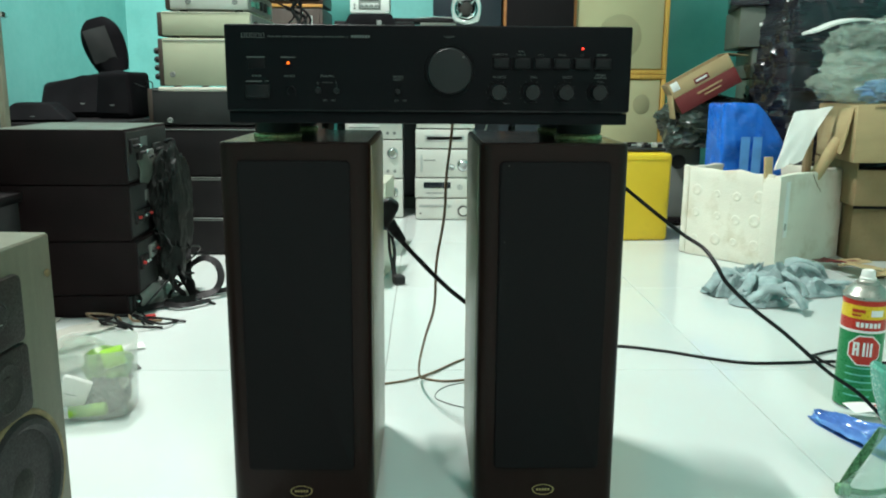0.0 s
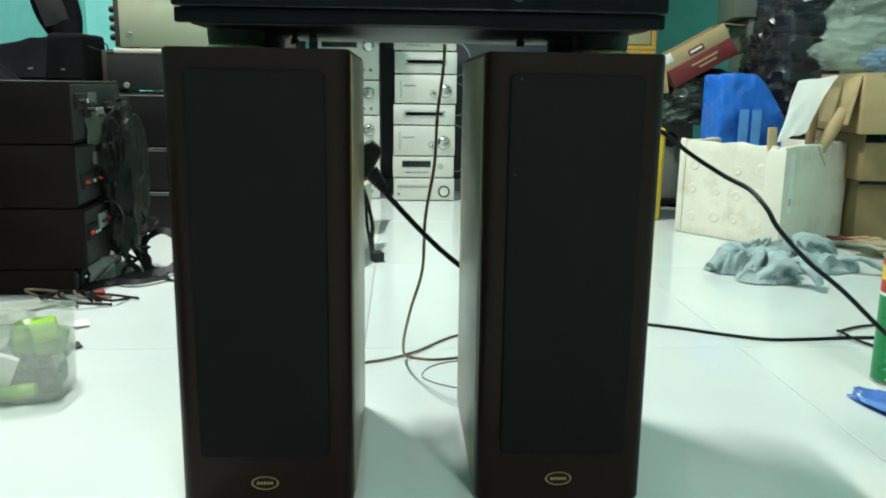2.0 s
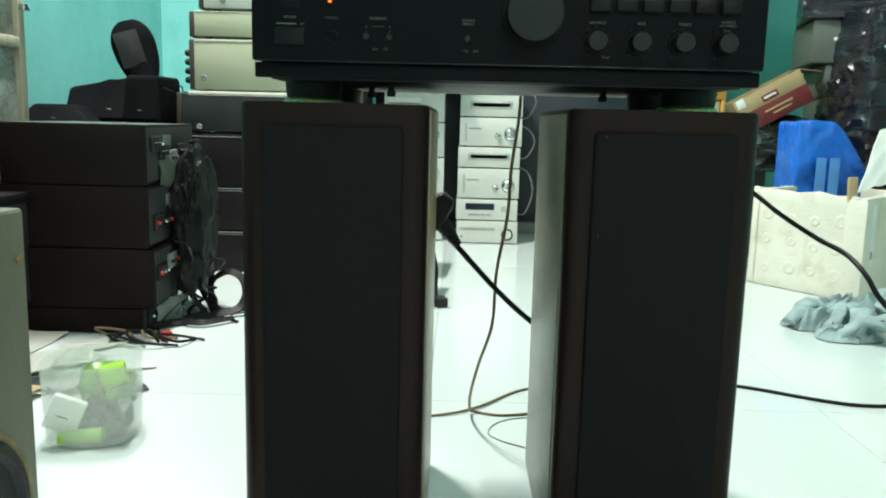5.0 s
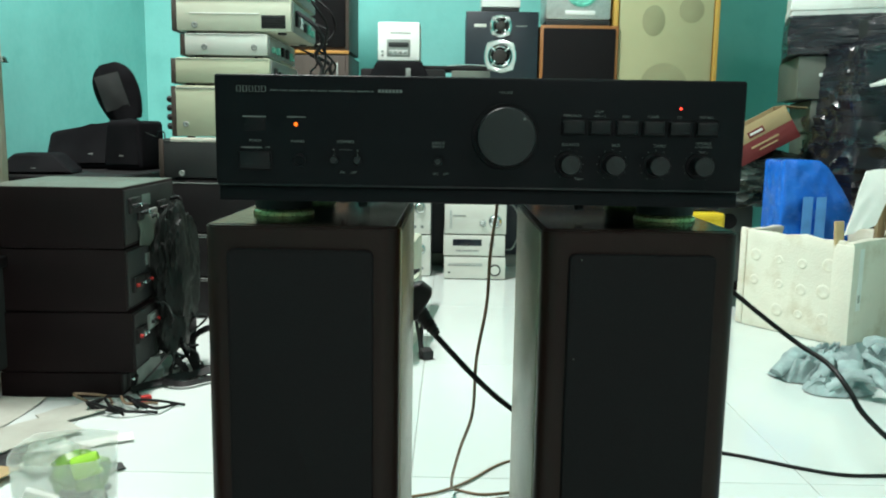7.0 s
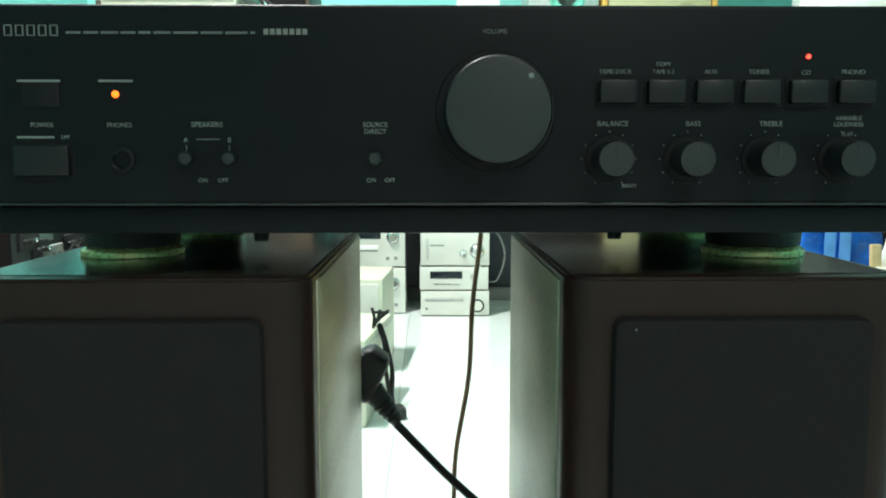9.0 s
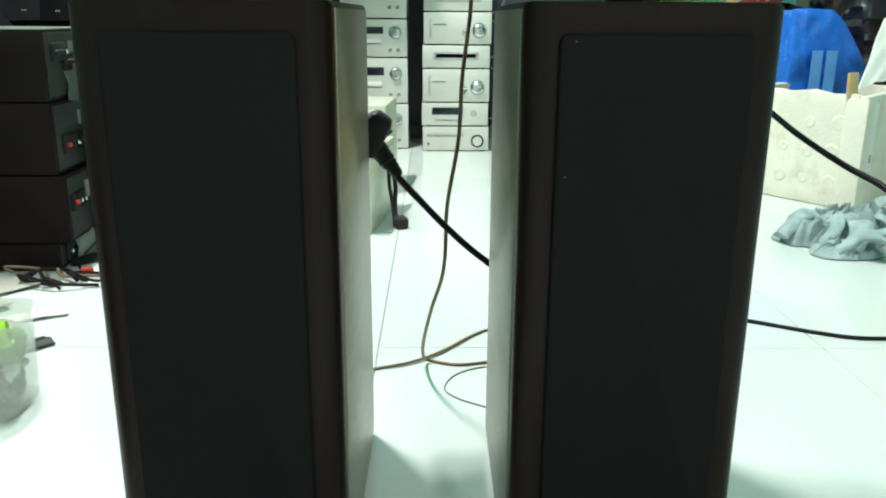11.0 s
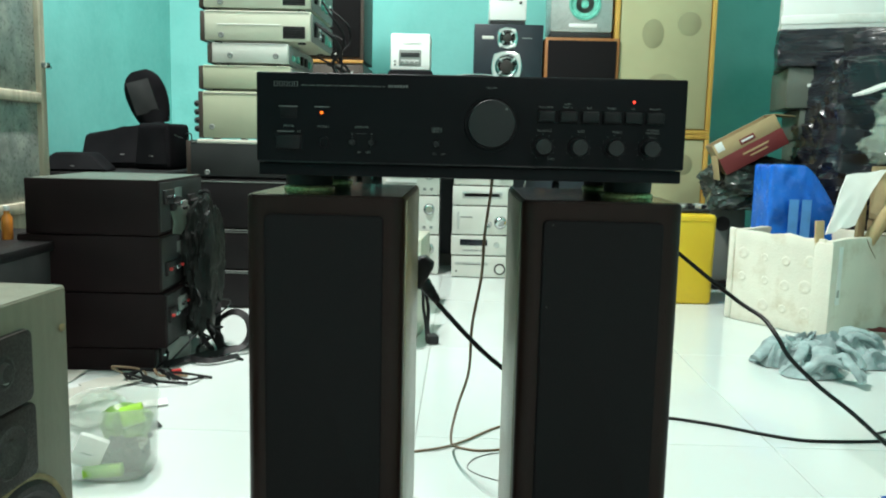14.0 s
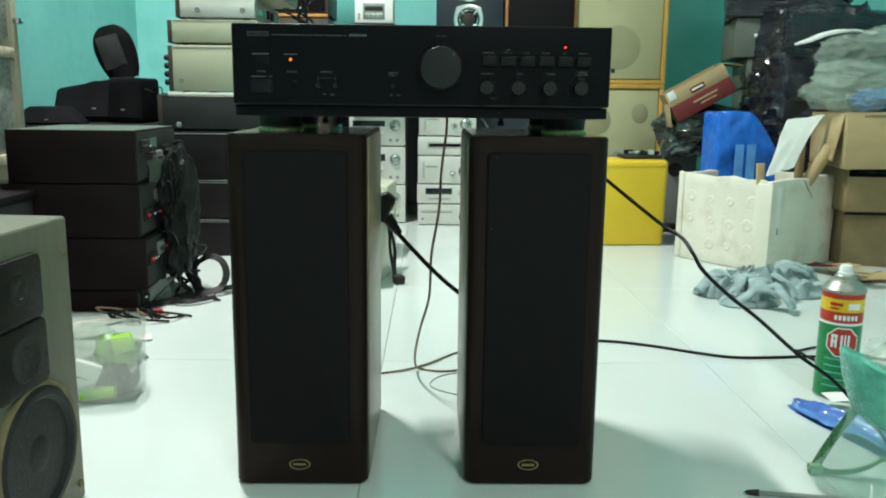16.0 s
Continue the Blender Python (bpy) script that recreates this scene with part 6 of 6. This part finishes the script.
for i in range(rows_ + 1):
    k = i / rows_
    hw = 0.064 * math.sqrt(1 - ((k - 0.45) / 0.60) ** 2)
    dp = 0.045 * (1 - 0.5 * max(0, k - 0.6))
    grid_.append([bm.verts.new((hw * math.copysign(abs(math.cos(2 * math.pi * j / n_)) ** 0.6, math.cos(2 * math.pi * j / n_)), dp * math.copysign(abs(math.sin(2 * math.pi * j / n_)) ** 0.7, math.sin(2 * math.pi * j / n_)), 0.172 * k + 0.02 * math.sin(k * 3))) for j in range(n_)])
for a_, b_ in zip(grid_, grid_[1:]):
    for j in range(n_):
        bm.faces.new((a_[j], a_[(j + 1) % n_], b_[(j + 1) % n_], b_[j]))
bm.faces.new(grid_[0][::-1])
bm.faces.new(grid_[-1])
part("shell", bm, M_SAT, s)
part("grille", sheet(8, 10, lambda u, v: Vector(((u - 0.7) * 0.07, -0.044 - 0.006 * math.sin(u * math.pi) * math.sin(v * math.pi), 0.040 + 0.105 * v)), 0.003), M_DARKGREY, s, "dark grey mesh grille")
c = thing("thin_lead", "thin dark lead from the small speakers", "cable", pose(0, 0, 0))
part("strand", tube([(-0.875, 2.60, 0.50), (-0.84, 2.58, 0.49), (-0.83, 2.57, 0.505), (-0.81, 2.56, 0.50), (-0.81, 2.55, 0.46)], 0.002, 6), M_CABLE, c)

# ---- display case at the left ----
dc = thing("display_case", "old wooden display case with dusty glass", "cabinet", pose(-1.315, 1.2, 0))
part("carcass", box(0.0, 0.225, 0.0, 1.055, 0.0, 0.30, 0.004), M_CASEWOOD, dc)
part("back", box(0.0, 0.02, 0.0, 1.055, 0.30, 1.55, 0.002), M_CASEWOOD, dc)
for y in (0.0, 0.36, 0.70, 1.027):
    part("post", box(0.205, 0.235, y, y + 0.028, 0.30, 1.55, 0.003), M_CASEWOOD, dc, "weathered post")
part("end_post", box(0.02, 0.045, 1.030, 1.055, 0.30, 1.55, 0.003), M_CASEWOOD, dc)
for z in (0.30, 0.572, 1.0, 1.52):
    part("rail", box(0.206, 0.236, 0.028, 1.027, z, z + 0.026, 0.003), M_CASEWOOD, dc, "weathered rail")
    part("shelf", box(0.02, 0.205, 0.0, 1.05, z, z + 0.014, 0.002), M_CASEWOOD, dc)
for y0, y1 in ((0.028, 0.36), (0.388, 0.70), (0.728, 1.027)):
    for z0, z1 in ((0.326, 0.572), (0.598, 1.0), (1.026, 1.52)):
        part("pane", box(0.216, 0.222, y0, y1, z0, z1, 0.001), M_GLASSDARK, dc, "dusty glass pane")
part("end_pane", box(0.045, 0.205, 1.040, 1.046, 0.326, 1.52, 0.001), M_GLASSDARK, dc)
part("latch", box(0.23, 0.25, 1.03, 1.06, 0.66, 0.675, 0.003), M_CHROME, dc)
lt = thing("low_table", "low dark table in front of the display case", "table", pose(-1.07, 1.42, 0))
part("top", box(0, 0.22, 0, 0.60, 0.255, 0.275, 0.003), M_BLACK, lt)
part("front", box(0.01, 0.21, 0.01, 0.59, 0.06, 0.255, 0.003), M_DARKGREY, lt)
for x in (0.015, 0.18):
    for y in (0.015, 0.56):
        part("leg", box(x, x + 0.025, y, y + 0.025, 0, 0.06, 0.002), M_BLACK, lt)
fp = thing("flower_pot", "small pot of dull yellow artificial flowers", "plant", pose(-0.968, 1.70, 0.275))
part("pot", lathe([(0.022, 0), (0.032, 0.035), (0.034, 0.04), (0.030, 0.04), (0.0, 0.034)], 24), M_WHITE, fp)
rng = random.Random(41)
bmL, bmP = bmesh.new(), bmesh.new()
for i in range(420):
    a, r, z = rng.uniform(0, 6.3), 0.052 * rng.uniform(0.02, 1) ** 0.6, rng.uniform(0.03, 0.115)
    c_ = Vector((r * math.cos(a), r * math.sin(a), z))
    tgt = bmP if i % 3 == 0 else bmL
    q = Euler((rng.uniform(0, 3), rng.uniform(0, 3), rng.uniform(0, 3))).to_matrix()
    s_ = rng.uniform(0.003, 0.0075)
    vs = [tgt.verts.new(c_ + q @ Vector(p)) for p in ((-s_ * 1.6, 0, 0), (0, -s_ * 0.6, 0.002), (s_ * 1.6, 0, 0), (0, s_ * 0.6, 0.002))]
    tgt.faces.new(vs)
part("leaves", bmL, M_LEAF, fp, "dull green leaves")
part("flowers", bmP, M_PETAL, fp)
bo = thing("orange_bottle", "small orange bottle with white cap", "bottle", pose(-0.952, 1.82, 0.275))
part("body", lathe([(0.010, 0), (0.011, 0.003), (0.011, 0.045), (0.006, 0.054), (0.006, 0.060)], 20), M_ORANGE, bo)
part("cap", lathe([(0.0065, 0.060), (0.0065, 0.070), (0, 0.071)], 18), M_WHITE, bo)

# ---- floor tiles ----
T = 0.6025
tile_mesh = {}
ix0, ix1 = math.floor((X0 + 0.075) / T), math.floor((X1 + 0.075) / T)
iy0, iy1 = math.floor((Y0 - 1.485) / T), math.floor((Y1 - 1.485) / T)
for i in range(ix0, ix1 + 1):
    for j in range(iy0, iy1 + 1):
        a0, a1 = max(-0.075 + i * T, X0), min(-0.075 + (i + 1) * T, X1)
        b0, b1 = max(1.485 + j * T, Y0), min(1.485 + (j + 1) * T, Y1)
        if a1 - a0 < 0.01 or b1 - b0 < 0.01:
            continue
        key = (round(a1 - a0, 4), round(b1 - b0, 4))
        if key not in tile_mesh:
            tile_mesh[key] = mesh_from(box(0.0008, key[0] - 0.0008, 0.0008, key[1] - 0.0008, -0.009, 0.0, 0.0007, 1), "tile", M_TILE, False)
        o = new("tile", tile_mesh[key])
        o.parent = floor
        o.matrix_basis = pose(a0, b0, 0)
